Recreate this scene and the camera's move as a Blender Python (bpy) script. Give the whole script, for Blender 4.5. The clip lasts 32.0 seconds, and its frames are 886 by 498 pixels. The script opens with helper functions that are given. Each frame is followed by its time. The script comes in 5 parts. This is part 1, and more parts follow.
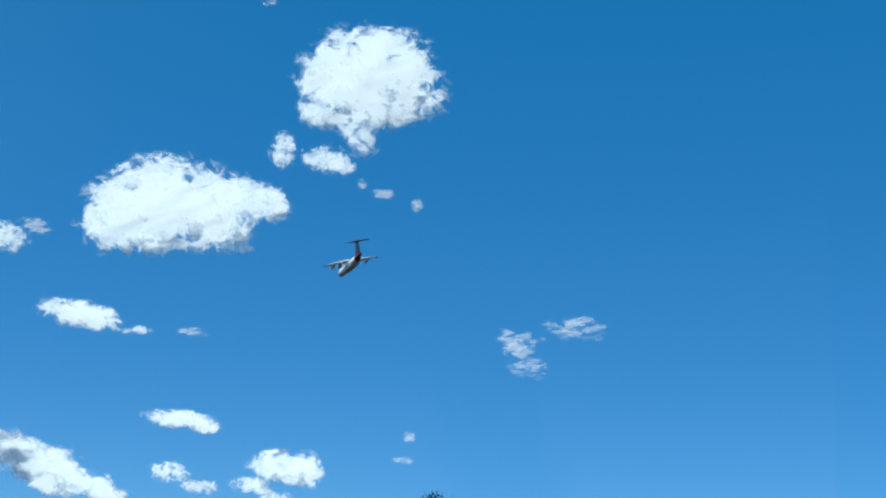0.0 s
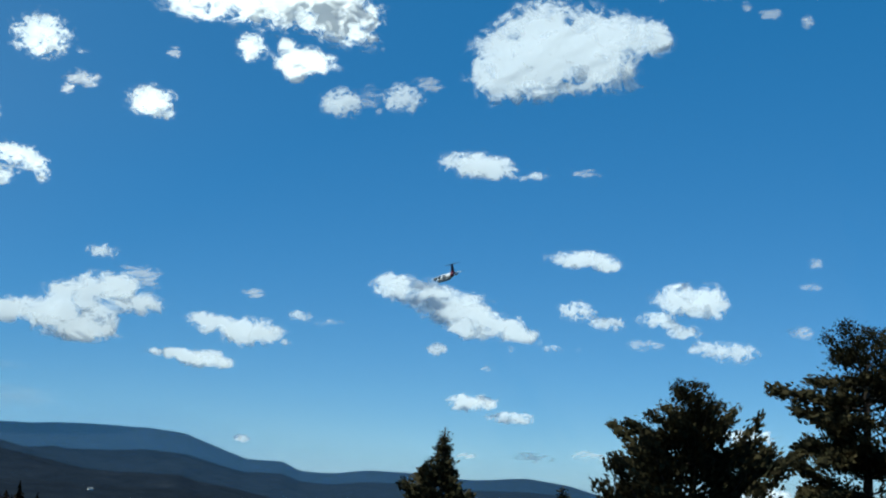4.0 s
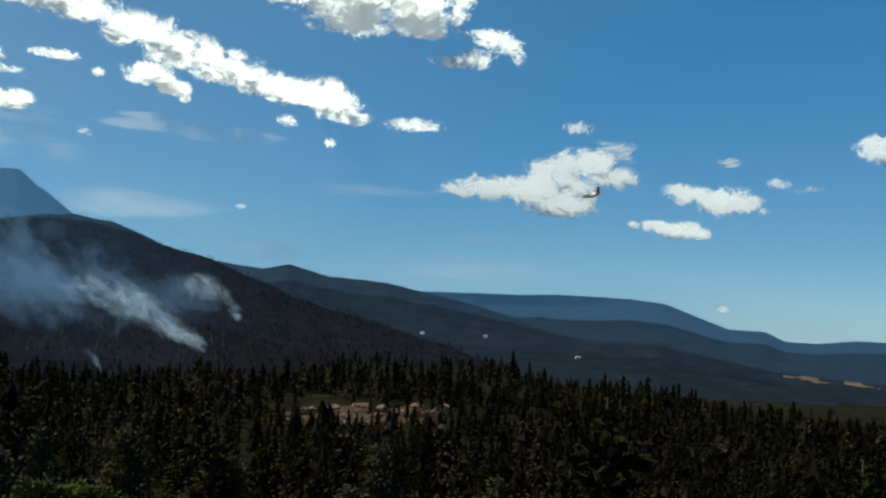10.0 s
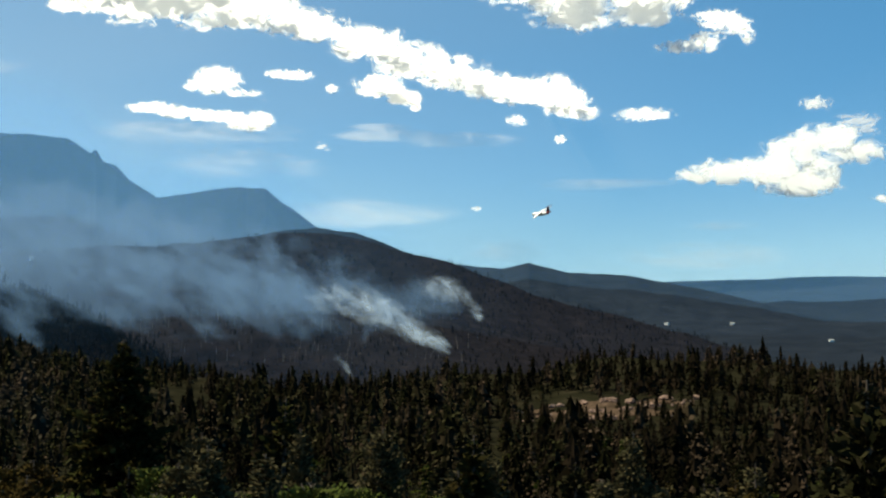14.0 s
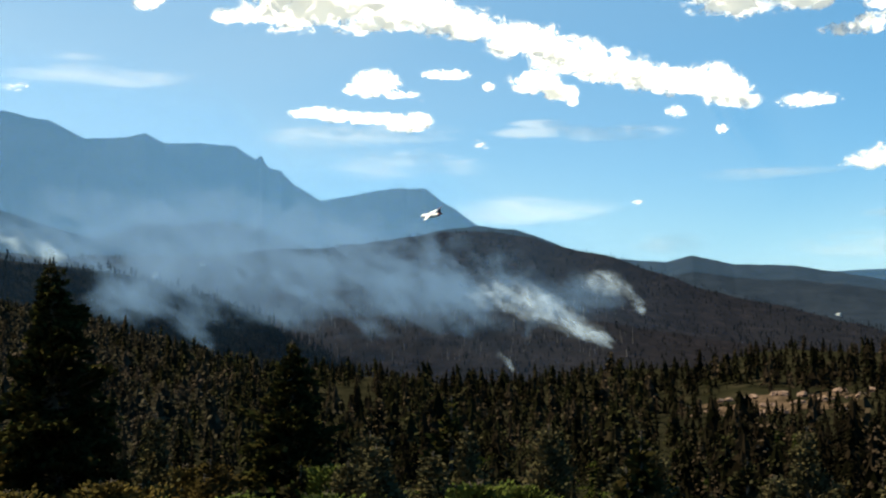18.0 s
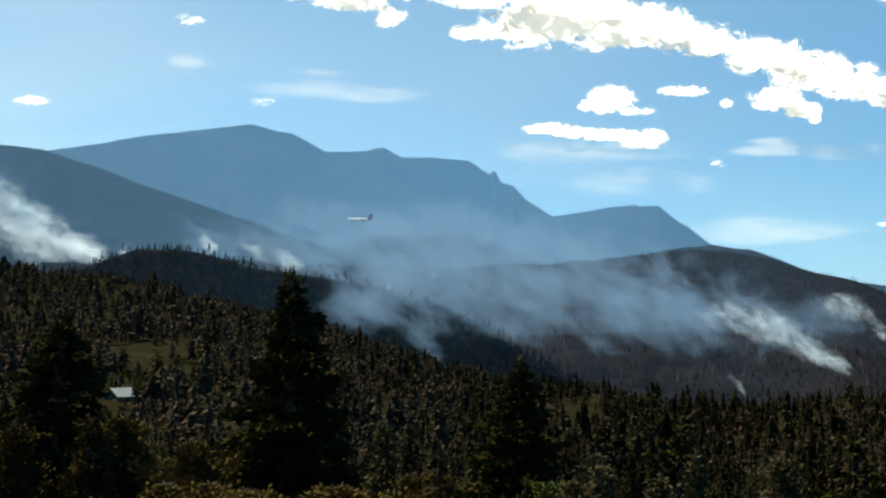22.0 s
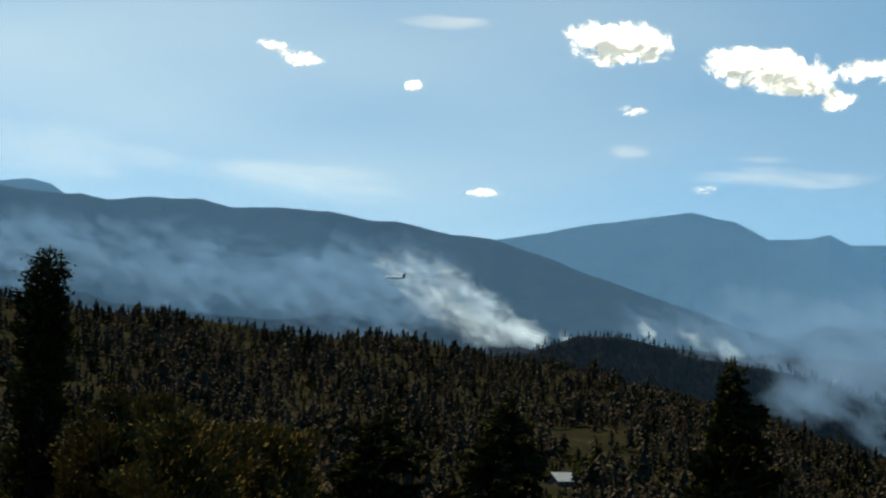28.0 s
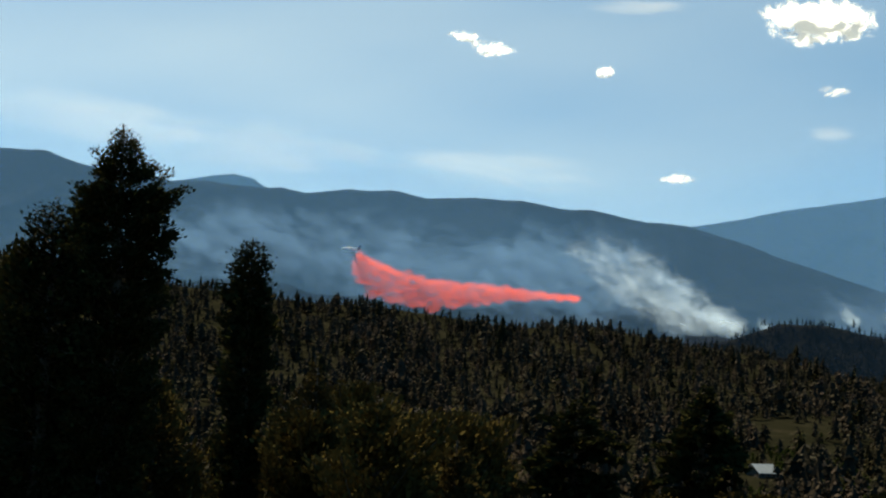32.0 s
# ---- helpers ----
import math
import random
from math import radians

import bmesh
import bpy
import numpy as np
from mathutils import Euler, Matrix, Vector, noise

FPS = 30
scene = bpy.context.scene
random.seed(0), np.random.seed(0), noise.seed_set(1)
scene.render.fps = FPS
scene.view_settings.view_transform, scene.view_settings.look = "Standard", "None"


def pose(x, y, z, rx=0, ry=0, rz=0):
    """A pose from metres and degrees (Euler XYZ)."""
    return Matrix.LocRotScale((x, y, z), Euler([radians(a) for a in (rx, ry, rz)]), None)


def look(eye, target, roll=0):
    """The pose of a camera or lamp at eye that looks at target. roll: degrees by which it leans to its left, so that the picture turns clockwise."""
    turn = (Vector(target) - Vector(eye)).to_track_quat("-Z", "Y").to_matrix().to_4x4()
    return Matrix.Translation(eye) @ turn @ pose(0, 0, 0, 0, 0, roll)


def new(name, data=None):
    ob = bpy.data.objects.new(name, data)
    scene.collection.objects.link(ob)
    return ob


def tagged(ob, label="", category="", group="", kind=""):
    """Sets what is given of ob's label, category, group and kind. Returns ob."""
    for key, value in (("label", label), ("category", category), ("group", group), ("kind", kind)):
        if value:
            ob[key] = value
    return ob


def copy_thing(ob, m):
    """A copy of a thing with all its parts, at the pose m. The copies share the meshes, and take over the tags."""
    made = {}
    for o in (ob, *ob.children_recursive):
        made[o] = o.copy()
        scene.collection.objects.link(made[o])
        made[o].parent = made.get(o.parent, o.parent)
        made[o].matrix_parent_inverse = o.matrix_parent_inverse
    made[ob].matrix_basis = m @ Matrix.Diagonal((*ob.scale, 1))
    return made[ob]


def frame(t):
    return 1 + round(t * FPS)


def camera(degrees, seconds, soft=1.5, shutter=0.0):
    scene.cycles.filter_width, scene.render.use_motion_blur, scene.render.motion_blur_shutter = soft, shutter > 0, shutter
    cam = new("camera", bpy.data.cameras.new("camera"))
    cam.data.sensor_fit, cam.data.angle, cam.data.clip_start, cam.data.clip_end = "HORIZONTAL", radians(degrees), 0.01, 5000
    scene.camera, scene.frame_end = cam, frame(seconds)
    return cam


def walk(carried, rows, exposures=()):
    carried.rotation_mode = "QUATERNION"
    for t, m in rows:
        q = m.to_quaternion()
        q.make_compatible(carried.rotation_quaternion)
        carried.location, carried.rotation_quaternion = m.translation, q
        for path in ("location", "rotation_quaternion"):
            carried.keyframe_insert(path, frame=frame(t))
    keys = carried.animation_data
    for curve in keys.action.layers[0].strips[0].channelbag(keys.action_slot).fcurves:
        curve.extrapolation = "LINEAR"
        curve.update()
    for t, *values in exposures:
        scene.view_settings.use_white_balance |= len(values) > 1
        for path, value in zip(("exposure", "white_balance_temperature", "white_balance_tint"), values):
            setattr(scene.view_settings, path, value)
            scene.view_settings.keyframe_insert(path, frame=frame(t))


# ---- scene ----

# ---- camera ----
EYE = (0.0, 0.0, 45.0)


def aim(t, rx, ry, rz):
    return t, pose(*EYE, rx, ry, rz)


PATH = [
    aim(0, 108.178, -3.583, -57.752),
    aim(0.5, 107.841, -3.741, -57.539),
    aim(1, 107.401, -3.443, -58.281),
    aim(1.5, 106.617, -3.042, -56.776),
    aim(2, 106.142, -2.891, -55.078),
    aim(2.5, 104.213, -3.513, -51.430),
    aim(3, 102.448, -3.526, -46.393),
    aim(3.5, 101.762, -2.614, -41.261),
    aim(4, 99.998, -3.064, -39.907),
    aim(4.5, 98.119, -1.246, -40.157),
    aim(6.5, 96.031, -0.446, -32.216),
    aim(7, 94.412, -0.278, -31.141),
    aim(7.5, 94.556, -1.365, -30.251),
    aim(8, 95.593, -2.018, -28.823),
    aim(8.5, 95.485, -2.362, -23.907),
    aim(9, 97.464, -2.168, -24.408),
    aim(9.5, 96.266, -2.532, -19.852),
    aim(10, 93.219, -3.175, -19.039),
    aim(10.5, 93.621, -3.020, -18.343),
    aim(11, 92.938, -3.101, -16.919),
    aim(11.5, 92.548, -2.337, -14.925),
    aim(12, 91.690, -2.286, -14.335),
    aim(12.5, 91.293, -2.074, -13.225),
    aim(13, 91.108, -1.261, -11.625),
    aim(13.5, 91.881, -0.424, -11.308),
    aim(14, 92.780, 0.104, -8.424),
    aim(14.5, 92.568, -0.372, -5.853),
    aim(16.5, 89.957, 0.798, -4.940),
    aim(17, 90.198, 1.536, -4.165),
    aim(17.5, 91.580, 1.514, -2.873),
    aim(18, 92.729, 1.312, -1.278),
    aim(18.5, 93.221, 0.174, -0.743),
    aim(19, 92.216, -1.136, 0.345),
    aim(19.5, 92.826, -1.419, 2.009),
    aim(20, 93.505, -1.942, 3.966),
    aim(20.5, 92.042, -1.319, 3.519),
    aim(21, 93.147, -0.915, 4.547),
    aim(21.5, 92.868, -1.053, 6.320),
    aim(22, 93.480, -0.663, 8.768),
    aim(22.5, 93.238, -0.558, 9.836),
    aim(23, 93.624, -0.659, 11.389),
    aim(23.5, 93.554, -0.821, 13.661),
    aim(24, 94.146, -0.951, 15.291),
    aim(24.5, 94.516, -1.311, 16.577),
    aim(26.5, 95.286, -0.817, 17.569),
    aim(27, 95.663, -0.978, 19.553),
    aim(27.5, 96.573, -2.052, 23.784),
    aim(28, 96.775, -2.919, 27.850),
    aim(28.5, 96.568, -1.879, 27.819),
    aim(29, 96.771, -1.911, 28.516),
    aim(29.5, 95.428, -1.813, 30.196),
    aim(30, 95.025, -2.381, 31.409),
    aim(30.5, 94.539, -2.717, 34.158),
    aim(31, 95.683, -2.513, 34.746),
    aim(31.5, 95.725, -2.946, 36.284),
    aim(32, 95.846, -3.160, 36.391),
]
cam = camera(37.62, 32.0, soft=2.2)
EXPOSURES = [
    (0, 0.16, 6500, -5), (2, 0.16, 6500, -5), (3, 0.03, 6500, -5), (4, -0.08, 6600, -6), (7, -0.28, 6800, -6), (9, -0.16, 7300, -5), (11, -0.02, 8300, -3), (13, 0.4, 9200, -1),
    (14.5, 0.6, 9600, 0), (17, 1.2, 10500, 1), (18, 0.88, 10200, 0), (20, 0.78, 10000, -1), (22, 0.8, 10000, -1), (24, 0.86, 10000, -1), (26.5, 0.76, 10000, -1), (28, 0.56, 10000, -1), (29, 0.5, 10000, -1), (30, 0.54, 10000, -1), (31, 0.6, 10000, -1), (32, 0.48, 10000, -1),
]
walk(cam, PATH, exposures=EXPOSURES)

# ---- sky, sun ----
scene.cycles.transparent_max_bounces = 48
SUN_AZ, SUN_EL = -80.0, 57.0


def direction(az, el):
    a, e = radians(az), radians(el)
    return Vector((math.sin(a) * math.cos(e), math.cos(a) * math.cos(e), math.sin(e)))


def spot(az, el, r):
    """The place at azimuth az, elevation el and ground distance r from the viewpoint."""
    a = radians(az)
    return Vector((r * math.sin(a), r * math.cos(a), EYE[2] + r * math.tan(radians(el))))


world = bpy.data.worlds.new("sky")
scene.world = world
world.use_nodes = True
sky = world.node_tree.nodes.new("ShaderNodeTexSky")
sky.sky_type, sky.sun_disc = "NISHITA", False
sky.sun_elevation, sky.sun_rotation = radians(SUN_EL), radians(SUN_AZ)
sky.altitude, sky.air_density, sky.dust_density, sky.ozone_density = 1800, 0.75, 0.05, 7.0
clear = world.node_tree.nodes.new("ShaderNodeMix")  # dry mountain air: an even deep blue over the model's pale horizon
clear.data_type = "RGBA"
clear.inputs[0].default_value, clear.inputs[7].default_value = 0.45, (0.2, 1.38, 3.45, 1)
deep = world.node_tree.nodes.new("ShaderNodeHueSaturation")
deep.inputs["Saturation"].default_value = 1.1
world.node_tree.links.new(sky.outputs[0], clear.inputs[6])
world.node_tree.links.new(clear.outputs[2], deep.inputs["Color"])
world.node_tree.links.new(deep.outputs[0], world.node_tree.nodes["Background"].inputs[0])
world.node_tree.nodes["Background"].inputs[1].default_value = 0.15
sun = new("sun", bpy.data.lights.new("sun", "SUN"))
sun.data.energy, sun.data.angle, sun.data.color = 5.0, radians(0.53), (1.0, 0.975, 0.94)
sun.matrix_world = look(direction(SUN_AZ, SUN_EL) * 900, (0, 0, 0))


# ---- materials ----
def material(name):
    m = bpy.data.materials.new(name)
    m.use_nodes = True
    m.node_tree.nodes.clear()
    return m, m.node_tree.nodes, m.node_tree.links


def ramp(nodes, links, source, stops):
    r = nodes.new("ShaderNodeValToRGB")
    while len(r.color_ramp.elements) < len(stops):
        r.color_ramp.elements.new(0.5)
    for e, (at, c) in zip(r.color_ramp.elements, stops):
        e.position, e.color = at, (*c, 1)
    links.new(source, r.inputs[0])
    return r.outputs[0]


def noise_node(nodes, links, scale, detail=6.0, rough=0.55, coord="Object", warp=0.0):
    tc = nodes.new("ShaderNodeTexCoord")
    n = nodes.new("ShaderNodeTexNoise")
    n.inputs["Scale"].default_value, n.inputs["Detail"].default_value = scale, detail
    n.inputs["Roughness"].default_value, n.inputs["Distortion"].default_value = rough, warp
    links.new(tc.outputs[coord], n.inputs["Vector"])
    return n.outputs["Fac"]


def maths(nodes, links, op, a, b=0.0, clamp=False):
    n = nodes.new("ShaderNodeMath")
    n.operation, n.use_clamp = op, clamp
    for i, v in enumerate((a, b)):
        if isinstance(v, (int, float)):
            n.inputs[i].default_value = v
        else:
            links.new(v, n.inputs[i])
    return n.outputs[0]


def mixed(nodes, links, fac, a, b):
    n = nodes.new("ShaderNodeMix")
    n.data_type = "RGBA"
    for i, v in ((0, fac), (6, a), (7, b)):
        if isinstance(v, tuple):
            n.inputs[i].default_value = (*v, 1)
        elif isinstance(v, (int, float)):
            n.inputs[i].default_value = v
        else:
            links.new(v, n.inputs[i])
    return n.outputs[2]


def surface(name, stops, scale, rough=0.7, bump=0.0, bump_scale=None, metal=0.0, second=None, coat=0.0, gloss=0.5):
    """A node surface: a ramp of colours over noise, a second larger noise that darkens or tints, and a bump."""
    m, nodes, links = material(name)
    out, bs = nodes.new("ShaderNodeOutputMaterial"), nodes.new("ShaderNodeBsdfPrincipled")
    col = ramp(nodes, links, noise_node(nodes, links, scale), stops)
    if second:
        far_scale, tint, amount = second
        f = maths(nodes, links, "MULTIPLY", noise_node(nodes, links, far_scale, 3.0), amount)
        col = mixed(nodes, links, f, col, tint)
    links.new(col, bs.inputs["Base Color"])
    bs.inputs["Roughness"].default_value, bs.inputs["Metallic"].default_value = rough, metal
    bs.inputs["Coat Weight"].default_value = coat
    bs.inputs["Specular IOR Level"].default_value = gloss
    if bump:
        b = nodes.new("ShaderNodeBump")
        b.inputs["Strength"].default_value, b.inputs["Distance"].default_value = min(1.0, bump), bump
        links.new(noise_node(nodes, links, bump_scale or scale * 2), b.inputs["Height"])
        links.new(b.outputs[0], bs.inputs["Normal"])
    links.new(bs.outputs[0], out.inputs[0])
    return m


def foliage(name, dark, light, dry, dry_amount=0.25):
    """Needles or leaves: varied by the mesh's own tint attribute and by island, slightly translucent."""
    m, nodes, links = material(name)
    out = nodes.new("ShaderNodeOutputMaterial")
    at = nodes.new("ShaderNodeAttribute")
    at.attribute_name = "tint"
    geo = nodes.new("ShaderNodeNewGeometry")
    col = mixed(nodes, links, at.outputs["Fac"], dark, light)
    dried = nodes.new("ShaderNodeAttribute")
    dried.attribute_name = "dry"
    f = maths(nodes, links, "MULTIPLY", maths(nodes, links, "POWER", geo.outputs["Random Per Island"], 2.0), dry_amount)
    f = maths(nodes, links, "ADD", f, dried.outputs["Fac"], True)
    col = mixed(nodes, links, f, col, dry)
    bs = nodes.new("ShaderNodeBsdfPrincipled")
    bs.inputs["Roughness"].default_value = 0.8
    bs.inputs["Specular IOR Level"].default_value = 0.0
    links.new(col, bs.inputs["Base Color"])
    tr = nodes.new("ShaderNodeBsdfTranslucent")
    links.new(col, tr.inputs["Color"])
    mx = nodes.new("ShaderNodeMixShader")
    mx.inputs[0].default_value = 0.06
    links.new(bs.outputs[0], mx.inputs[1])
    links.new(tr.outputs[0], mx.inputs[2])
    links.new(mx.outputs[0], out.inputs[0])
    return m


def scatter(nodes, links, out, cover, colour, height=None, relief=0.0):
    """Droplets scatter sunlight evenly whichever way a sheet of them lies, so the scattering normal leans to one fixed direction;
    relief: how far the billows of a thick cloud turn it."""
    tp, cut, half = nodes.new("ShaderNodeBsdfTransparent"), nodes.new("ShaderNodeMixShader"), nodes.new("ShaderNodeMixShader")
    billow = None
    if relief:
        bump = nodes.new("ShaderNodeBump")
        bump.inputs["Strength"].default_value, bump.inputs["Distance"].default_value = 1.0, 55.0
        links.new(height, bump.inputs["Height"])
        billow = nodes.new("ShaderNodeVectorMath")
        billow.operation = "SCALE"
        links.new(bump.outputs[0], billow.inputs[0])
        billow.inputs["Scale"].default_value = relief
    for i, (kind, sign) in enumerate((("ShaderNodeBsdfDiffuse", 1), ("ShaderNodeBsdfTranslucent", -1))):
        df, fixed = nodes.new(kind), nodes.new("ShaderNodeCombineXYZ")
        df.inputs["Color"].default_value = (*colour, 1)
        for k, value in enumerate(direction(SUN_AZ, SUN_EL) * (1 - relief if relief else sign)):
            fixed.inputs[k].default_value = value
        normal = fixed.outputs[0]
        if billow:
            total, turned = nodes.new("ShaderNodeVectorMath"), nodes.new("ShaderNodeVectorMath")
            total.operation, turned.operation = "ADD", "SCALE"
            links.new(normal, total.inputs[0])
            links.new(billow.outputs[0], total.inputs[1])
            links.new(total.outputs[0], turned.inputs[0])
            turned.inputs["Scale"].default_value = sign
            unit = nodes.new("ShaderNodeVectorMath")
            unit.operation = "NORMALIZE"
            links.new(turned.outputs[0], unit.inputs[0])
            normal = unit.outputs[0]
        links.new(normal, df.inputs["Normal"])
        links.new(df.outputs[0], half.inputs[1 + i])
    links.new(cover, cut.inputs[0])
    links.new(tp.outputs[0], cut.inputs[1])
    links.new(half.outputs[0], cut.inputs[2])
    links.new(cut.outputs[0], out.inputs[0])


def vapour(name, colour, density, scale, rough, low, width, stretch=(1, 1, 1), slope=0.0, detail=7.0, power=1.0, relief=0.0, grain=0.56):
    """Cloud, smoke or falling liquid: the mesh's density, torn by noise, gives the cover."""
    m, nodes, links = material(name)
    out = nodes.new("ShaderNodeOutputMaterial")
    at, tc, mp, nz = nodes.new("ShaderNodeAttribute"), nodes.new("ShaderNodeTexCoord"), nodes.new("ShaderNodeMapping"), nodes.new("ShaderNodeTexNoise")
    at.attribute_name = "dens"
    mp.vector_type = "TEXTURE"
    mp.inputs["Scale"].default_value, mp.inputs["Rotation"].default_value = stretch, (0, radians(slope), 0)
    info, far = nodes.new("ShaderNodeObjectInfo"), nodes.new("ShaderNodeVectorMath")
    far.operation = "ADD"
    links.new(tc.outputs["Object"], far.inputs[0])
    links.new(maths(nodes, links, "MULTIPLY", info.outputs["Random"], 9000.0), far.inputs[1])
    links.new(far.outputs[0], mp.inputs["Vector"])
    links.new(mp.outputs[0], nz.inputs["Vector"])
    nz.inputs["Scale"].default_value, nz.inputs["Detail"].default_value, nz.inputs["Roughness"].default_value = scale, detail, grain
    nz.inputs["Distortion"].default_value = 0.6
    torn = maths(nodes, links, "MULTIPLY", maths(nodes, links, "SUBTRACT", nz.outputs["Fac"], 0.5), 5.0 * rough)
    d = maths(nodes, links, "ADD", at.outputs["Fac"], torn)
    mr = nodes.new("ShaderNodeMapRange")
    mr.interpolation_type = "SMOOTHSTEP"
    mr.inputs["From Min"].default_value, mr.inputs["From Max"].default_value = low, low + width
    links.new(d, mr.inputs["Value"])
    body = maths(nodes, links, "POWER", mr.outputs[0], power)
    rim = maths(nodes, links, "ADD", at.outputs["Fac"], 1.0, True)
    cover = maths(nodes, links, "MULTIPLY", maths(nodes, links, "MULTIPLY", body, density, True), rim)
    billows = maths(nodes, links, "ADD", maths(nodes, links, "MULTIPLY", at.outputs["Fac"], 0.8), maths(nodes, links, "MULTIPLY", torn, 0.3))
    scatter(nodes, links, out, cover, colour, billows, relief)
    return m


M_GROUND = surface("dry_grass_ground", [(0.3, (0.006, 0.0065, 0.004)), (0.55, (0.015, 0.0142, 0.0085)), (0.85, (0.042, 0.033, 0.023))], 0.06, 0.95, 0.4, 0.5, second=(0.006, (0.012, 0.0118, 0.0072), 0.6), gloss=0.0)
M_FOREST_HILL = surface("forested_slope", [(0.3, (0.0035, 0.0036, 0.0042)), (0.6, (0.0075, 0.0074, 0.0078)), (0.85, (0.017, 0.0155, 0.014))], 0.05, 0.95, 6.0, 0.06, second=(0.004, (0.012, 0.0115, 0.011), 0.6), gloss=0.0)
# wooded slopes with the blue of distance haze mixed into the base colour
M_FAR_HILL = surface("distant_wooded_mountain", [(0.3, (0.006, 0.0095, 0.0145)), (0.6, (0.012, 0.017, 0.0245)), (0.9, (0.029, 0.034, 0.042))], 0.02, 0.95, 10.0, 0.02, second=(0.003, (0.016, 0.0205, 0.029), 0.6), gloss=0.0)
M_BURNT = surface("burnt_slope", [(0.3, (0.0045, 0.004, 0.0055)), (0.55, (0.009, 0.008, 0.0105)), (0.8, (0.024, 0.019, 0.021))], 0.05, 0.95, 5.0, 0.08, second=(0.004, (0.014, 0.0135, 0.016), 0.8), gloss=0.0)
M_BARK = surface("bark", [(0.3, (0.03, 0.022, 0.016)), (0.7, (0.11, 0.08, 0.06))], 3.0, 0.9, 0.05, 9.0)
M_SNAG = surface("bleached_dead_wood", [(0.3, (0.1, 0.085, 0.07)), (0.7, (0.25, 0.22, 0.19))], 1.0, 0.85, 0.03, 6.0)
# lit copy of the fir needles: sunlight is put into the colour
M_FIR_LIT = foliage("lit_fir_needles", (0.005, 0.0058, 0.0032), (0.054, 0.051, 0.028), (0.13, 0.095, 0.05), 0.4)
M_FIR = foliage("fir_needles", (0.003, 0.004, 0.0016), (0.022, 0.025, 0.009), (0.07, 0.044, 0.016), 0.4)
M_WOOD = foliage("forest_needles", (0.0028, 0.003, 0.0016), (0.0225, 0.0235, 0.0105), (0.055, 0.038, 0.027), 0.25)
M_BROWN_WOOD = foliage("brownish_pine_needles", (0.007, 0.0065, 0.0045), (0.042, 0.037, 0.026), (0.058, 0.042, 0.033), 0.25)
M_OCHRE = foliage("golden_olive_leaves", (0.009, 0.008, 0.0028), (0.07, 0.054, 0.018), (0.11, 0.068, 0.025), 0.4)
M_SCORCHED = foliage("scorched_needles", (0.003, 0.003, 0.0036), (0.01, 0.0098, 0.0098), (0.026, 0.02, 0.02), 0.3)
M_DRY = foliage("dry_needles", (0.01, 0.008, 0.0035), (0.038, 0.028, 0.01), (0.08, 0.05, 0.02), 0.4)
M_THICKET = foliage("thicket_leaves", (0.009, 0.014, 0.004), (0.028, 0.042, 0.009), (0.045, 0.04, 0.012), 0.3)
M_ASPEN = foliage("aspen_leaves", (0.018, 0.027, 0.007), (0.062, 0.08, 0.021), (0.1, 0.098, 0.03), 0.3)


# ---- mesh helpers ----
def mesh_ob(name, verts, faces, mat, smooth=False, attrs=None):
    """One mesh object out of arrays; faces: (n, 3) or (n, 4)."""
    verts, faces = np.asarray(verts, np.float32), np.asarray(faces, np.int32)
    me = bpy.data.meshes.new(name)
    k = faces.shape[1]
    me.vertices.add(len(verts))
    me.vertices.foreach_set("co", verts.ravel())
    me.loops.add(faces.size)
    me.loops.foreach_set("vertex_index", faces.ravel())
    me.polygons.add(len(faces))
    me.polygons.foreach_set("loop_start", np.arange(0, faces.size, k, dtype=np.int32))
    me.update(calc_edges=True)
    me.polygons.foreach_set("use_smooth", np.full(len(faces), smooth))
    for key, values in (attrs or {}).items():
        me.attributes.new(key, "FLOAT", "POINT").data.foreach_set("value", np.asarray(values, np.float32))
    me.materials.append(mat)
    me.validate()
    return new(name, me)


def grid_faces(n, m, wrap=False):
    i, j = np.meshgrid(np.arange(n - 1), np.arange(m if wrap else m - 1), indexing="ij")
    k = (j + 1) % m
    return np.stack([i * m + j, i * m + k, (i + 1) * m + k, (i + 1) * m + j], -1).reshape(-1, 4)


def part(name, bm, mat, parent, label=""):
    me = bpy.data.meshes.new(name)
    bm.to_mesh(me)
    bm.free()
    me.materials.append(mat)
    ob = new(name, me)
    ob.parent = parent
    if label:
        tagged(ob, label)
    return ob


def under(ob, parent, label=""):
    ob.parent = parent
    if label:
        tagged(ob, label)
    return ob


def waves(x, y, seed, octaves=5, size=1.0):
    """Cheap smooth noise in about -1 to 1 for arrays, from turned sine waves."""
    r = np.random.default_rng(seed)
    out, amp, total = np.zeros(np.broadcast(x, y).shape), 1.0, 0.0
    for o in range(octaves):
        for _ in range(3):
            a, p = r.uniform(0, 6.283, 2)
            f = 6.283 / size * 1.9 ** o * r.uniform(0.7, 1.3)
            out = out + amp * np.sin((x * np.cos(a) + y * np.sin(a)) * f + p)
        total += amp * 1.7
        amp *= 0.55
    return out / total


def smooth01(x):
    x = np.clip(x, 0, 1)
    return x * x * (3 - 2 * x)


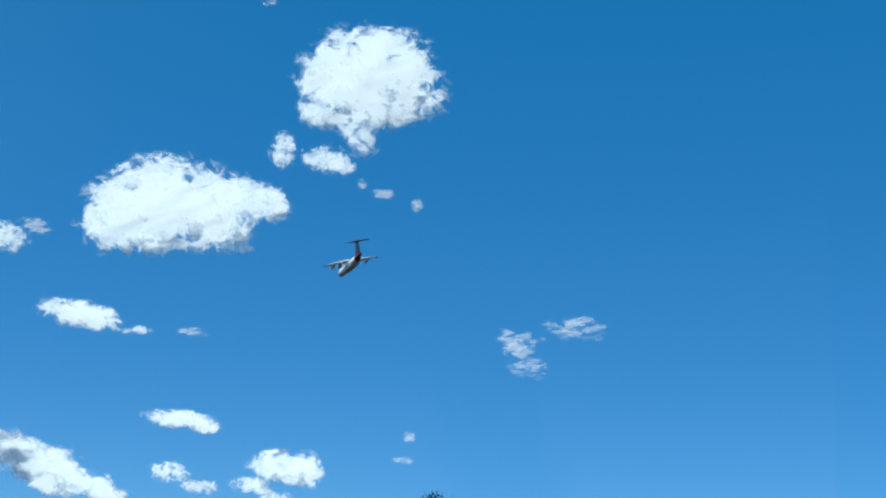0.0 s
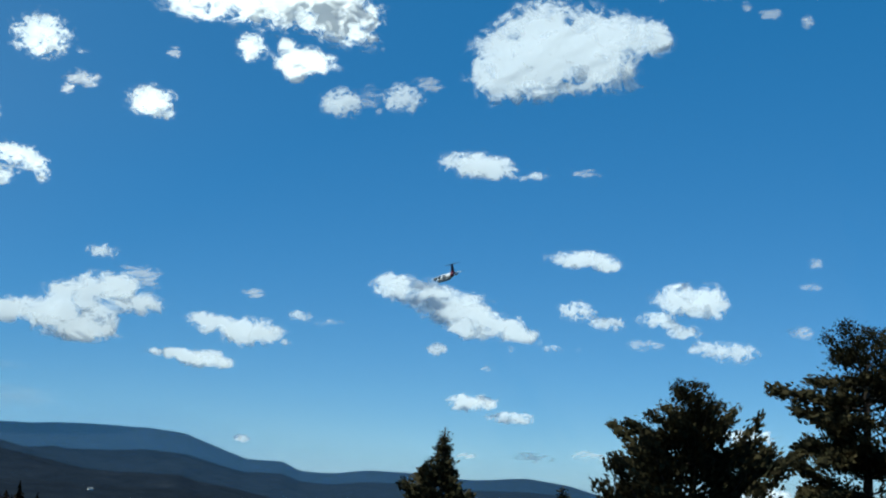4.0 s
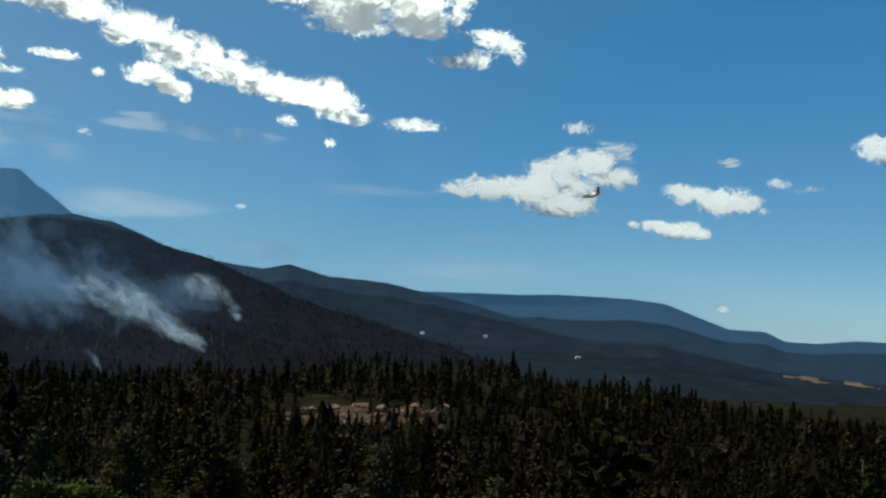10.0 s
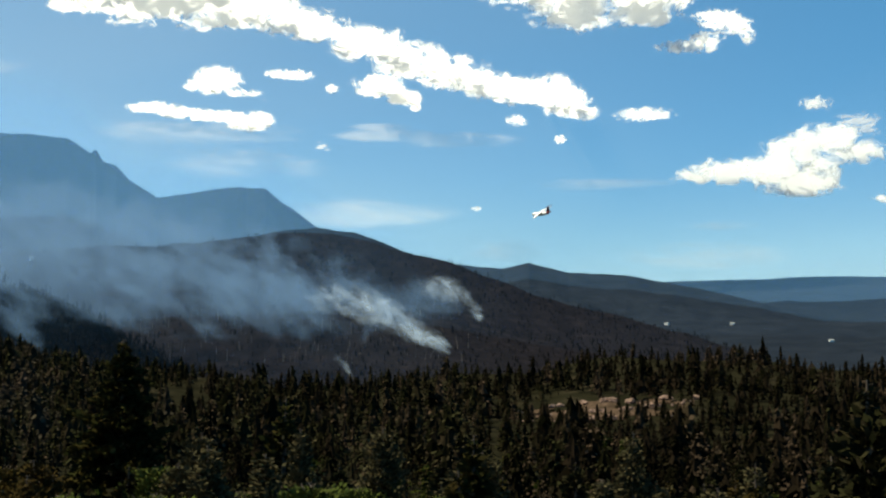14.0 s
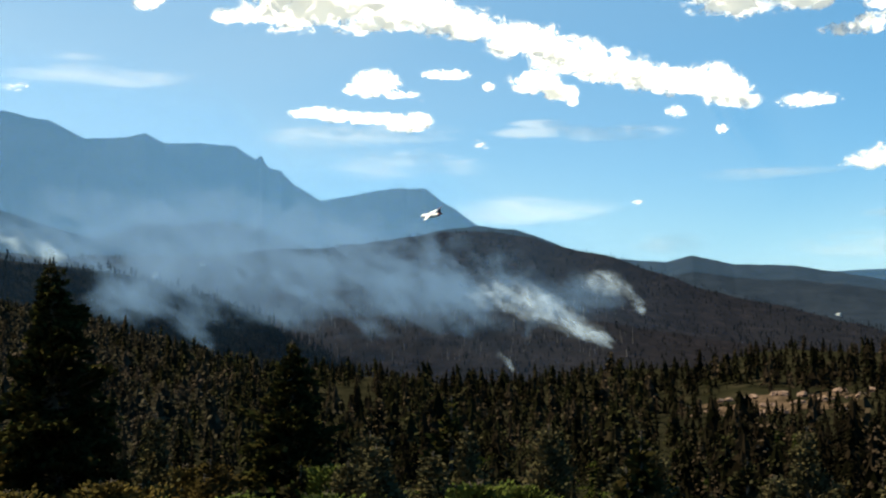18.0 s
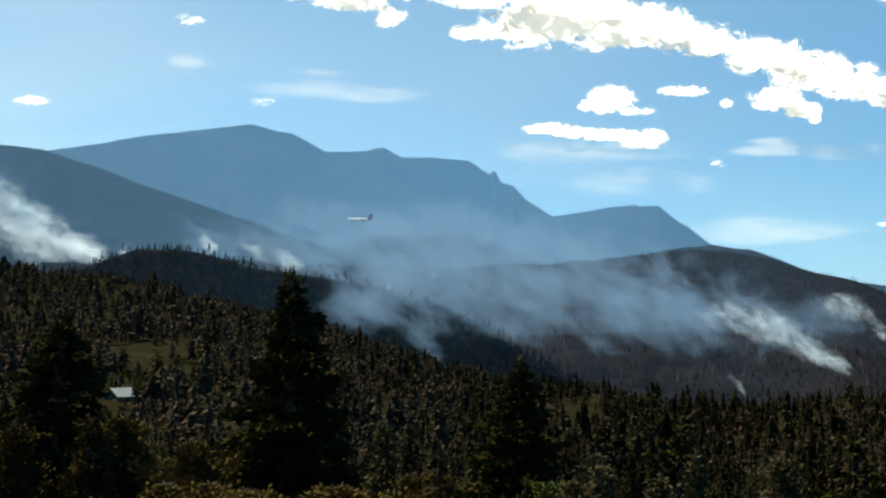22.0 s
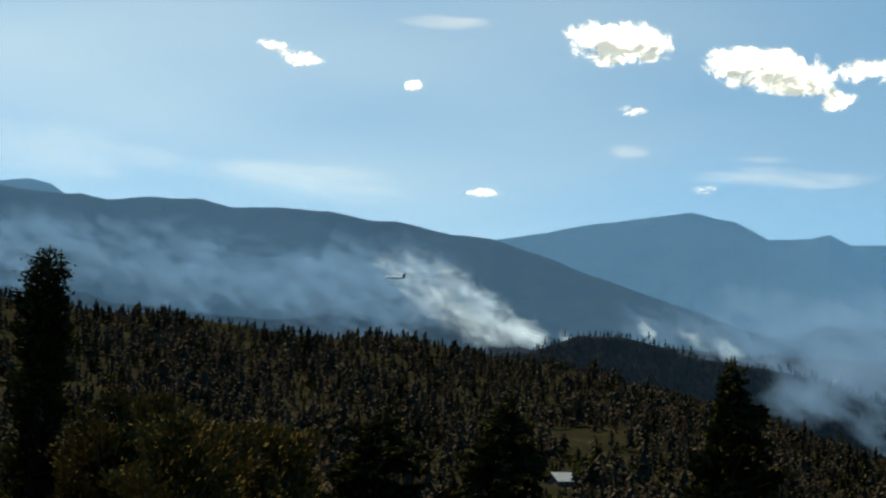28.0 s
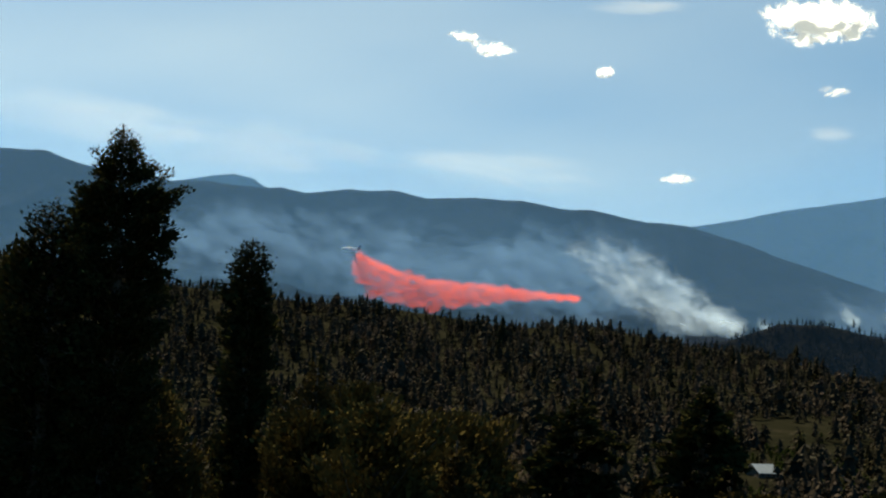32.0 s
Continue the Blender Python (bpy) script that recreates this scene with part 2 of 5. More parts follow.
# ---- ground: one sheet, a hilltop under the viewpoint, a wooded valley and its far crest ----
EDGE_AZ = (-62, -55.6, -47.9, -41.3, -34.7, -29.6, -24.6, -22.6, -20.1, -17.6, -14.2, -12.3, -8.7, -6.6, -3.8, -1.6, 2.5, 5.7, 8.5, 12.4, 15.6, 19.1, 22.6, 27.1, 29.7, 32.4, 35.6, 42.4, 50, 62)
EDGE_EL = (5.3, 4.95, 4.2, 3.82, 3.42, 3.29, 2.8, 2.4, 1.95, 1.4, 0.75, -0.08, -1.1, -1.58, -1.8, -2.04, -2.35, -2.35, -1.95, -1.65, -1.15, -1.2, -1.1, -1.6, -1.87, -2.15, -2.65, -2.5, -2.3, -2.0)


def crest(az):
    """Distance and tree-top elevation of the valley's far wooded edge."""
    return 700 + 280 * smooth01((8 - az) / 22), np.interp(az, EDGE_AZ, EDGE_EL)


def ground_z(r, az):
    rc, el = crest(az)
    top = EYE[2] + rc * np.tan(np.radians(el)) - 12.0
    low = -2 + 20 * smooth01((-5 - az) / 17)
    z = np.full(np.broadcast(r, az).shape, 43.4)
    for r0, r1, z1 in ((2, 44, 29.0), (44, 120, 16.0), (120, 220, 9.0), (220, 440, low)):
        z = z + (z1 - z) * smooth01((r - r0) / (r1 - r0))
    z = z + (top - z) * np.clip((r - 440) / (rc - 440), 0, 1) ** 1.2
    z = z - 45 * smooth01((r - rc - 15) / 175)
    z = z + (-40.0 - z) * smooth01((r - rc - 190) / 300)
    x, y = r * np.sin(np.radians(az)), r * np.cos(np.radians(az))
    return z + waves(x, y, 3, 4, 160) * np.clip((r - 30) / 300, 0, 1) * 3.5


def build_ground():
    rr = np.concatenate([np.linspace(0.001, 120, 41), np.linspace(125, 1100, 110), np.linspace(1130, 4950, 40)])
    aa = np.linspace(-180, 180, 361)[:-1]
    R, A = np.meshgrid(rr, aa, indexing="ij")
    az = np.where(np.abs(A) > 62, np.sign(A) * 62, A)
    z = ground_z(R, az)
    v = np.stack([R * np.sin(np.radians(A)), R * np.cos(np.radians(A)), z], -1).reshape(-1, 3)
    v[:, :2] += (0.7, -0.4)
    f = grid_faces(len(rr), len(aa), True)
    tagged(mesh_ob("ground", v, f[:, ::-1], M_GROUND, True), "dry grassy ground of a wooded valley", "ground", kind="structure")


build_ground()


# ---- mountains ----
def mountain(name, label, mat, r, profile, base=-60.0, depth=0.34, rough=1.0, seed=1, steps=420, rows=46, relief=0.5):
    """A ridge whose skyline follows profile (azimuth, elevation), with spurs and gullies on its slopes."""
    pa, pe = np.array(profile, float).T
    az = np.linspace(pa[0], pa[-1], steps)
    el = np.interp(az, pa, pe)
    el = 0.6 * el + 0.4 * np.convolve(np.pad(el, 1, "edge"), (0.25, 0.5, 0.25), "valid")
    top = EYE[2] + r * np.tan(np.radians(el))
    top = top + waves(az * r / 57.3, 0 * az, seed, 5, 260) * 5.0 * rough
    s = np.linspace(0, 1, rows)
    t = np.concatenate([s, 1 + np.linspace(0.05, 0.5, 10)])
    A, S = np.meshgrid(az, t, indexing="ij")
    arc = A * r / 57.3
    wob = waves(arc, S * r * depth * (1 + 0 * A), seed + 9, 4, 1100)
    spur = 1 - np.abs(waves(arc + 260 * waves(arc, S * r * depth, seed + 3, 2, 1600), S * r * depth * 0.8, seed + 5, 4, 800))
    front = np.minimum(S, 1)
    fall = front ** 1.25
    H = top[:, None] - base
    z = base + H * fall
    z = z - (S > 1) * (S - 1) * H * 0.9
    mid = np.sin(np.pi * front) ** 0.8 * (S <= 1)
    z = z + relief * mid * H * (0.16 * (spur - 0.6) + 0.07 * wob)
    dist = r * (1 - depth * (1 - S)) + mid * wob * r * 0.03
    v = np.stack([dist * np.sin(np.radians(A)), dist * np.cos(np.radians(A)), z], -1).reshape(-1, 3)
    f = grid_faces(len(az), len(t))
    return tagged(mesh_ob(name, v, f, mat, True), label, "mountain", kind="structure")


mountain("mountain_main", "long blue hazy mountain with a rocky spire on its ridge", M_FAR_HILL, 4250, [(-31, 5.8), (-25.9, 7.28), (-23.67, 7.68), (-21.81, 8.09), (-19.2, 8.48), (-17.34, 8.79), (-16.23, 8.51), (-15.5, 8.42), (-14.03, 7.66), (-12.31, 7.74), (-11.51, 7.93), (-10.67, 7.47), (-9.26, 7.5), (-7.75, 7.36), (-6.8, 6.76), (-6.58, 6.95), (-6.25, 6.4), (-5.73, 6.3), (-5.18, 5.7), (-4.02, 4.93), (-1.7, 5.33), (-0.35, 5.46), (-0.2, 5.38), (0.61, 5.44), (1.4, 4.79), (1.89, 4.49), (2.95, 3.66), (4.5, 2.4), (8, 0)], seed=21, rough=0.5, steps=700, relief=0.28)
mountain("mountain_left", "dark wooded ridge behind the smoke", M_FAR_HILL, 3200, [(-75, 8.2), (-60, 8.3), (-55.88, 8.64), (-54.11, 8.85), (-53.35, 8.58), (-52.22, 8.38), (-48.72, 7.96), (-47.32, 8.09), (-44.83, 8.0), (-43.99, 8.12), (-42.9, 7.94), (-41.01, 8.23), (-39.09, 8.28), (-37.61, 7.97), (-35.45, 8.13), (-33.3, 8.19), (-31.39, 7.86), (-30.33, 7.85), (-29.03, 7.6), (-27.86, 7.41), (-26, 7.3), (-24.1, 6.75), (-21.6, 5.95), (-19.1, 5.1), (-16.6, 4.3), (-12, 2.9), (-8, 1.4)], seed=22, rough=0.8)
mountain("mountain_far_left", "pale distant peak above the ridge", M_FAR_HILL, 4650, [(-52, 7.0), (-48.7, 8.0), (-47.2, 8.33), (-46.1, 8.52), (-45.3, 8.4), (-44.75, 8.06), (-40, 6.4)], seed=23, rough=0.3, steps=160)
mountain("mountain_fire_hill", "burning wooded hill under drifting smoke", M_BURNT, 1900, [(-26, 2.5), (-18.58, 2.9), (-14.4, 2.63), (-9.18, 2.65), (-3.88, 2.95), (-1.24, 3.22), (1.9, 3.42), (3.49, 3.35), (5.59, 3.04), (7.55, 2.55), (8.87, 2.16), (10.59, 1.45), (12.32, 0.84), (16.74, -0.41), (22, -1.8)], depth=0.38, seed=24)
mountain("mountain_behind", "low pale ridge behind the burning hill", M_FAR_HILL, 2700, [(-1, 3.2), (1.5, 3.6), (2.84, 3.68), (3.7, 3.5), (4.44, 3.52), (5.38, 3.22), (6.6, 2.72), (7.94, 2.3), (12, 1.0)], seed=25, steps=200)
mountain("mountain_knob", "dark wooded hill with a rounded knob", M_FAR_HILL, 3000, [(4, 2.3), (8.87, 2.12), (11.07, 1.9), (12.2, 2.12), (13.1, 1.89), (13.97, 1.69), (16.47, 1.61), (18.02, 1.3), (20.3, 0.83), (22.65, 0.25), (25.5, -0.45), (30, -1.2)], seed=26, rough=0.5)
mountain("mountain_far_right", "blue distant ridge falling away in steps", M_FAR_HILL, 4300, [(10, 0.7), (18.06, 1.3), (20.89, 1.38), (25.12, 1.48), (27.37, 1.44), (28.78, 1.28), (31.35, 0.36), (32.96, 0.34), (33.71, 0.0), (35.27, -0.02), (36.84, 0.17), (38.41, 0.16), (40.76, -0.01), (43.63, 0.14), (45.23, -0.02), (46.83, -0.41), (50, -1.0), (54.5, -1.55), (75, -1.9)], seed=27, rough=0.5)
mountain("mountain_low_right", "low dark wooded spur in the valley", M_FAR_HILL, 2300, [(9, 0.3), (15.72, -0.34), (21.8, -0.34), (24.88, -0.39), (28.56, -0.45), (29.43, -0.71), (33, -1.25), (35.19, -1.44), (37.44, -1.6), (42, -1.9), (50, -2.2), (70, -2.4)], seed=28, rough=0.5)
mountain("mountain_wood_hump", "dark wooded hump with a fringe of conifers", M_FOREST_HILL, 1400, [(-30, 1.2), (-24, 2.4), (-22.81, 2.9), (-22.08, 3.22), (-20.1, 3.24), (-18.58, 2.92), (-17.08, 2.5), (-14.39, 2.12), (-12.43, 1.82), (-9.93, 1.2), (-7.39, 0.36), (-5, -1.2), (-3, -2.4)], depth=0.12, seed=29, rough=0.5, steps=200)


# ---- trees ----
def jag_cone(rng, tiers=5, sides=7, blunt=0.85):
    """A small conifer of star-shaped skirts, 1 high and about 0.36 wide."""
    v, f = [], []
    for i in range(tiers):
        z0, z1 = 0.12 + 0.82 * i / tiers, min(1.0, 0.16 + 0.84 * (i + 1.55) / tiers)
        rad = 0.175 * (1 - i / tiers) ** blunt + 0.02
        n, b = sides * 2, len(v)
        turn = rng.uniform(0, 6.28)
        for k in range(n):
            a = turn + 6.2832 * k / n
            rr = rad * ((1.0 if k % 2 else 0.55) * rng.uniform(0.6, 1.4))
            v.append((rr * math.cos(a), rr * math.sin(a), z0 + rng.uniform(-0.06, 0.06) + (0 if k % 2 else 0.05)))
        v.append((0.015 * rng.standard_normal(), 0.015 * rng.standard_normal(), z1))
        f += [(b + k, b + (k + 1) % n, b + n) for k in range(n)]
    return np.array(v), np.array(f)


def bushy_cone(rng, count=90, blunt=0.8):
    """A small conifer of needle clumps round a full jagged core, 1 high and about 0.37 wide."""
    tiers, sides = (7, 5) if count > 100 else (5, 4) if count > 15 else (3, 3)
    v, f = jag_cone(rng, tiers, sides, blunt)
    v[:, :2] *= 0.5 if count > 100 else 0.64
    v[:, 2] = v[:, 2] * 0.98
    t = 0.08 + 0.9 * rng.uniform(0, 1, count) ** 1.2
    a = rng.uniform(0, 6.2832, count)
    lump = 1 + 0.3 * np.sin(2 * a + 8 * t + rng.uniform(0, 6))
    reach = (0.175 * (1 - t) ** blunt + 0.008) * rng.uniform(0.7, 1.08, count) * lump
    at = np.stack([reach * np.cos(a), reach * np.sin(a), t], 1)
    out = np.stack([np.cos(a), np.sin(a), rng.normal(-0.7, 0.45, count)], 1)
    side = np.stack([-np.sin(a), np.cos(a), rng.normal(0, 0.6, count)], 1)
    size = ((0.5 / math.sqrt(count)) * rng.uniform(0.5, 1.3, count) * (1.15 - 0.6 * t))[:, None]
    quad = np.stack([at - out * size * 0.4, at + side * size * 0.42, at + out * size * 0.55, at - side * size * 0.38 - np.array([0, 0, 0.25]) * size], 1).reshape(-1, 3)
    k = len(v) + np.arange(count)[:, None] * 4
    tri = np.concatenate([k + np.array([[0, 1, 2]]), k + np.array([[0, 2, 3]])])
    return np.concatenate([v, quad]), np.concatenate([f, tri]), len(v)


def scatter_trees(name, label, places, heights, widths, mat, seed, clumps=40, tint=None, leafy=1.0, dry_odds=None):
    """Many small conifers in one mesh."""
    rng = np.random.default_rng(seed)
    kinds = [bushy_cone(rng, clumps, (0.75, 0.48, 0.6)[k % 3] * leafy) for k in range(12)]
    V, F, C, D, at = [], [], [], [], 0
    for i, (p, h, w) in enumerate(zip(places, heights, widths)):
        v, f, core = kinds[rng.integers(12)]
        a = rng.uniform(0, 6.28)
        c, s = math.cos(a), math.sin(a)
        u = np.empty_like(v)
        u[:, 0], u[:, 1], u[:, 2] = (v[:, 0] * c - v[:, 1] * s) * w * 2.7, (v[:, 0] * s + v[:, 1] * c) * w * 2.7, v[:, 2] * h
        u[:, :2] += np.outer(v[:, 2] * h, rng.normal(0, 0.02, 2))
        V.append(u + p)
        F.append(f + at)
        at += len(v)
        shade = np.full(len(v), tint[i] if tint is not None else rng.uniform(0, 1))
        # core tint cut down: the crown's inner shade is painted in
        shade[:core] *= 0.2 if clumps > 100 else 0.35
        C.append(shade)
        withered = np.full(len(v), rng.uniform(0.3, 0.9) if rng.uniform() < (0.13 if dry_odds is None else dry_odds[i]) else 0.0)
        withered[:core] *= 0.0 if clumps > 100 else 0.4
        D.append(withered)
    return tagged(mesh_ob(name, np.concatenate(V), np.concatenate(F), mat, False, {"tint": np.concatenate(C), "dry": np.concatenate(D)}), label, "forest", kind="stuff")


def forest_places(r0, r1, spacing, az0, az1, seed):
    rng = np.random.default_rng(seed)
    out = []
    r = r0
    while r < r1:
        n = int(radians(az1 - az0) * r / spacing)
        a = np.linspace(az0, az1, n) + rng.uniform(-0.5, 0.5, n) * (az1 - az0) / n * 1.6
        q = r + rng.uniform(-0.6, 0.6, n) * spacing
        out.append(np.stack([q, a], 1))
        r += spacing * 0.95
    return np.concatenate(out)


ROCKY = (15.5, 550)  # azimuth and distance of the stony clearing


def plant_forest():
    rng = np.random.default_rng(11)
    p = forest_places(150, 1010, 7.6, -60, 66, 12)
    rc, _ = crest(p[:, 1])
    x, y = p[:, 0] * np.sin(np.radians(p[:, 1])), p[:, 0] * np.cos(np.radians(p[:, 1]))
    open_ground = waves(x, y, 44, 3, 210)
    clearing = ((x - 475 * math.sin(radians(-22.7))) / 8) ** 2 + ((y - 465 * math.cos(radians(-22.7))) / 18) ** 2 < 1
    rocky = (np.abs(p[:, 1] - ROCKY[0]) < 3.6) & (np.abs(p[:, 0] - ROCKY[1]) < 24) & (rng.uniform(0, 1, len(p)) < 0.6)
    keep = (p[:, 0] < rc + 12) & (open_ground < 0.85) & ~clearing & ~rocky & (rng.uniform(0, 1, len(p)) < 0.97 - 0.45 * np.exp(-((p[:, 1] + 18) / 4) ** 2 - ((p[:, 0] - 470) / 70) ** 2))
    p, x, y = p[keep], x[keep], y[keep]
    z = ground_z(p[:, 0], p[:, 1]) - 0.3
    h = np.clip(rng.normal(8.6, 3.3, len(p)) * (1 + 0.35 * waves(x, y, 46, 2, 70)), 2.5, 18) * np.where(p[:, 0] > rc[keep] - 40, 0.66, 1)
    h = np.where((rng.uniform(0, 1, len(p)) < 0.05) & (p[:, 0] < rc[keep] - 110), np.clip(h * 1.7, 14, 21), h)
    h = np.where((np.abs(p[:, 1] + 22.7) < 0.8) & (p[:, 0] > 300) & (p[:, 0] < 485), np.minimum(h, 5.0), h)
    h = np.where((np.abs(p[:, 1] - ROCKY[0]) < 4.8) & (p[:, 0] > ROCKY[1] - 110) & (p[:, 0] < ROCKY[1]), np.minimum(h, 8.0), h)
    w = h * rng.uniform(0.4, 0.7, len(p))
    # brightness of each side put into the tint: left woods lightened, right darkened
    tint = np.clip(rng.uniform(0, 1, len(p)) ** 1.8 + 0.45 * waves(x, y, 45, 3, 130) + 0.45 * smooth01((2 - p[:, 1]) / 14) - 0.4 * smooth01((p[:, 1] - 8) / 12), 0, 1)
    odds = 0.08 + 0.4 * np.clip(waves(x, y, 49, 3, 190), 0, 1) + 0.2 * smooth01((-12 - p[:, 1]) / 8)
    xyz, close = np.stack([x, y, z], 1), p[:, 0] < 330
    brown = rng.uniform(0, 1, len(p)) < 0.85 * smooth01((-1 - p[:, 1]) / 13)
    h = np.where(brown, h * 0.85, h)
    for some, mat, seed, clumps, leafy, label in (
        (close & ~brown, M_WOOD, 14, 140, 1.0, "dense dark conifer forest at the foot of the slope"),
        (~close & ~brown, M_WOOD, 13, 28, 1.0, "dense dark conifer forest filling the valley"),
        (close & brown, M_BROWN_WOOD, 16, 140, 0.75, "brownish pines at the foot of the slope"),
        (~close & brown, M_BROWN_WOOD, 15, 28, 0.7, "brownish rounded pines on the valley's rising side"),
    ):
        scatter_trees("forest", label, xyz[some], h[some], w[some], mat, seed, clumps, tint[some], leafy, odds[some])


def sprays(rng, centres, dirs, size):
    """Small bent needle sprays: two triangles each, at the centres, along dirs."""
    n = len(centres)
    d = dirs / np.maximum(np.linalg.norm(dirs, axis=1), 1e-6)[:, None]
    side = np.cross(d, rng.normal(0, 1, (n, 3)))
    side /= np.maximum(np.linalg.norm(side, axis=1), 1e-6)[:, None]
    s = (size * rng.uniform(0.6, 1.4, n))[:, None] * np.ones((n, 1))
    a, b = centres - d * s * 0.5, centres + d * s * 0.6 + np.array([0, 0, -0.08]) * s
    l, r = centres + side * s * 0.3, centres - side * s * 0.3 + np.array([0, 0, -0.12]) * s
    v = np.stack([a, l, b, r], 1).reshape(-1, 3)
    f = (np.arange(n)[:, None] * 4 + np.array([[0, 1, 2, 3]])).reshape(-1, 4)
    return v, f


def tube(path, radii, sides=6):
    """A tapered limb along a path."""
    path, v = np.asarray(path, float), []
    for i, (p, r) in enumerate(zip(path, radii)):
        d = path[min(i + 1, len(path) - 1)] - path[max(i - 1, 0)]
        d = d / (np.linalg.norm(d) + 1e-9)
        u = np.cross(d, (0.3, 0.9, 0.2))
        u /= np.linalg.norm(u) + 1e-9
        w = np.cross(d, u)
        a = np.arange(sides) * 6.2832 / sides
        v.append(p + r * (np.cos(a)[:, None] * u + np.sin(a)[:, None] * w))
    return np.concatenate(v), grid_faces(len(path), sides, True)


def fir(name, label, place, height, spread, seed, taper=0.36, limbs=120, density=1.0, spray=0.5, bare=0.12, mat=None, droop=0.25, lumps=0.35, lift=0.05, fluff=0.08, sway=0.3, tip=0.4):
    """A conifer as trunk, limbs and a crown of many needle sprays. taper: metres of reach for each metre below the top."""
    rng = np.random.default_rng(seed)
    root = tagged(new(name), label, "tree")
    root.location = place
    lean = rng.normal(0, 0.012, 2) * height
    zs = np.linspace(0, 1.0 if taper < 0.6 else 0.93, 9)
    spine = lambda t: np.array([lean[0] * t * t, lean[1] * t * t, height * t])
    tv, tf = tube([spine(t) for t in zs], [0.02 * height * (1 - t) ** 0.8 + 0.03 for t in zs], 9)
    under(mesh_ob("trunk", tv - np.array([0, 0, 0.4]) * (tv[:, 2:3] < 0.5), tf, M_BARK, True), root)
    LV, LF, at, cen, dirs, tint = [], [], 0, [], [], []
    bumps = rng.uniform(1 - lumps, 1 + lumps * 0.8, (9, 9))
    bumps[:, 8] = bumps[:, 0]

    def bump_at(t, a):
        u, w = t * 7.99, (a % 6.2832) / 6.2833 * 8
        i, k = int(u), int(w)
        u, w = u - i, w - k
        return (bumps[i, k] * (1 - u) + bumps[i + 1, k] * u) * (1 - w) + (bumps[i, k + 1] * (1 - u) + bumps[i + 1, k + 1] * u) * w

    for i in range(limbs):
        t = bare + (1 - bare) * ((i + rng.uniform(0, 1)) / limbs) ** 0.9
        reach = min(1.0, ((1 - t) * height * taper + 0.16) / spread) * (0.92 + 0.08 * math.sin(t * 23 + seed))
        a = i * 2.399 + rng.normal(0, 0.35)
        reach *= spread * bump_at(t, a) * rng.uniform(0.75, 1.15)
        up = rng.normal(lift, sway)
        o = spine(t)
        up = min(up, 0.8 * (height - o[2]) / (reach + 0.01))
        d = np.array([math.cos(a), math.sin(a), up])
        ss = np.linspace(0, 1, 5)
        path = np.array([o + d * reach * s + np.array([0, 0, -droop * reach * s * s + 0.14 * reach * s ** 4]) for s in ss])
        v, f = tube(path, [0.012 * reach * (1.25 - s) + 0.012 for s in ss], 4)
        LV.append(v)
        LF.append(f + at)
        at += len(v)
        n = max(8, int(48 * density * reach))
        s = rng.uniform(0.22, 1.04, n) ** 0.8
        base = path[0] + (path[-1] - path[0]) * s[:, None] + np.stack([0 * s, 0 * s, -droop * reach * (s * s - s)], 1)
        out = np.array([-d[1], d[0], 0]) * (rng.normal(0, 0.25, n) * reach * (1.15 - s))[:, None]
        cen.append(base + out + rng.normal(0, fluff, (n, 3)) + np.array([0, 0, -0.04]) * rng.uniform(0, 3, n)[:, None])
        dirs.append(d + out / (reach + 1e-3) + rng.normal(0, 0.35, (n, 3)) + np.array([0, 0, 0.25]))
        # tint rises outwards: shaded inside and lit tips put into the needle colour
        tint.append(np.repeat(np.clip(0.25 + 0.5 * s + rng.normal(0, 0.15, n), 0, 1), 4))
    tagged(under(mesh_ob("limb", np.concatenate(LV), np.concatenate(LF), M_BARK, True), root), kind="stuff")
    cen, dirs, tint = np.concatenate(cen), np.concatenate(dirs), np.concatenate(tint).reshape(-1, 4)
    low = cen[:, 2] < height - 0.25
    v, f = sprays(rng, cen[low], dirs[low], spray * np.clip(tip + (height - cen[low, 2]) / height * 5, tip, 1))
    tint = tint[low]
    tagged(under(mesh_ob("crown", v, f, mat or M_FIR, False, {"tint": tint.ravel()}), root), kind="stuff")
    return root


def stand(az, el, r):
    """Foot and height of a tree whose top shows at (az, el) from the viewpoint."""
    top = spot(az, el, r)
    z = float(ground_z(np.array(r), np.array(np.clip(az, -62, 62))))
    return (top.x, top.y, z), top.z - z


def hero(label, az, el, r, spread, seed, **more):
    foot, h = stand(az, el, r)
    return fir("conifer_tree", label, foot, h, spread, seed, **more)


plant_forest()
hero("broad old fir with ragged dark limbs against the sky", 57.8, 7.4, 58, 3.3, 31, taper=0.85, limbs=160, density=4.2, spray=0.22, droop=0.08, lumps=0.75, lift=0.16, fluff=0.15, sway=0.36, mat=M_FIR_LIT)
hero("bushy dark fir with a leaning pointed top", 50.6, 4.95, 56, 3.7, 32, taper=0.7, limbs=180, density=3.4, spray=0.23, droop=0.04, lumps=0.6, lift=0.4, fluff=0.12, sway=0.36, mat=M_FIR_LIT)
hero("slender spired fir standing over the valley", 39.75, 2.2, 82, 2.4, 33, taper=0.36, limbs=260, density=1.9, spray=0.3, lumps=0.55, droop=0.1, lift=0.2, fluff=0.16, mat=M_FIR_LIT)
hero("small pointed fir among the hilltop trees", 44.95, 0.0, 95, 2.9, 34, taper=0.3, limbs=200, lumps=0.55, lift=0.2, droop=0.1, fluff=0.18, mat=M_FIR_LIT)
hero("dark young fir on the hillside", 48.4, -0.6, 88, 3.2, 35, taper=0.34, limbs=200, lumps=0.55, lift=0.2, droop=0.1, fluff=0.18, mat=M_FIR_LIT)
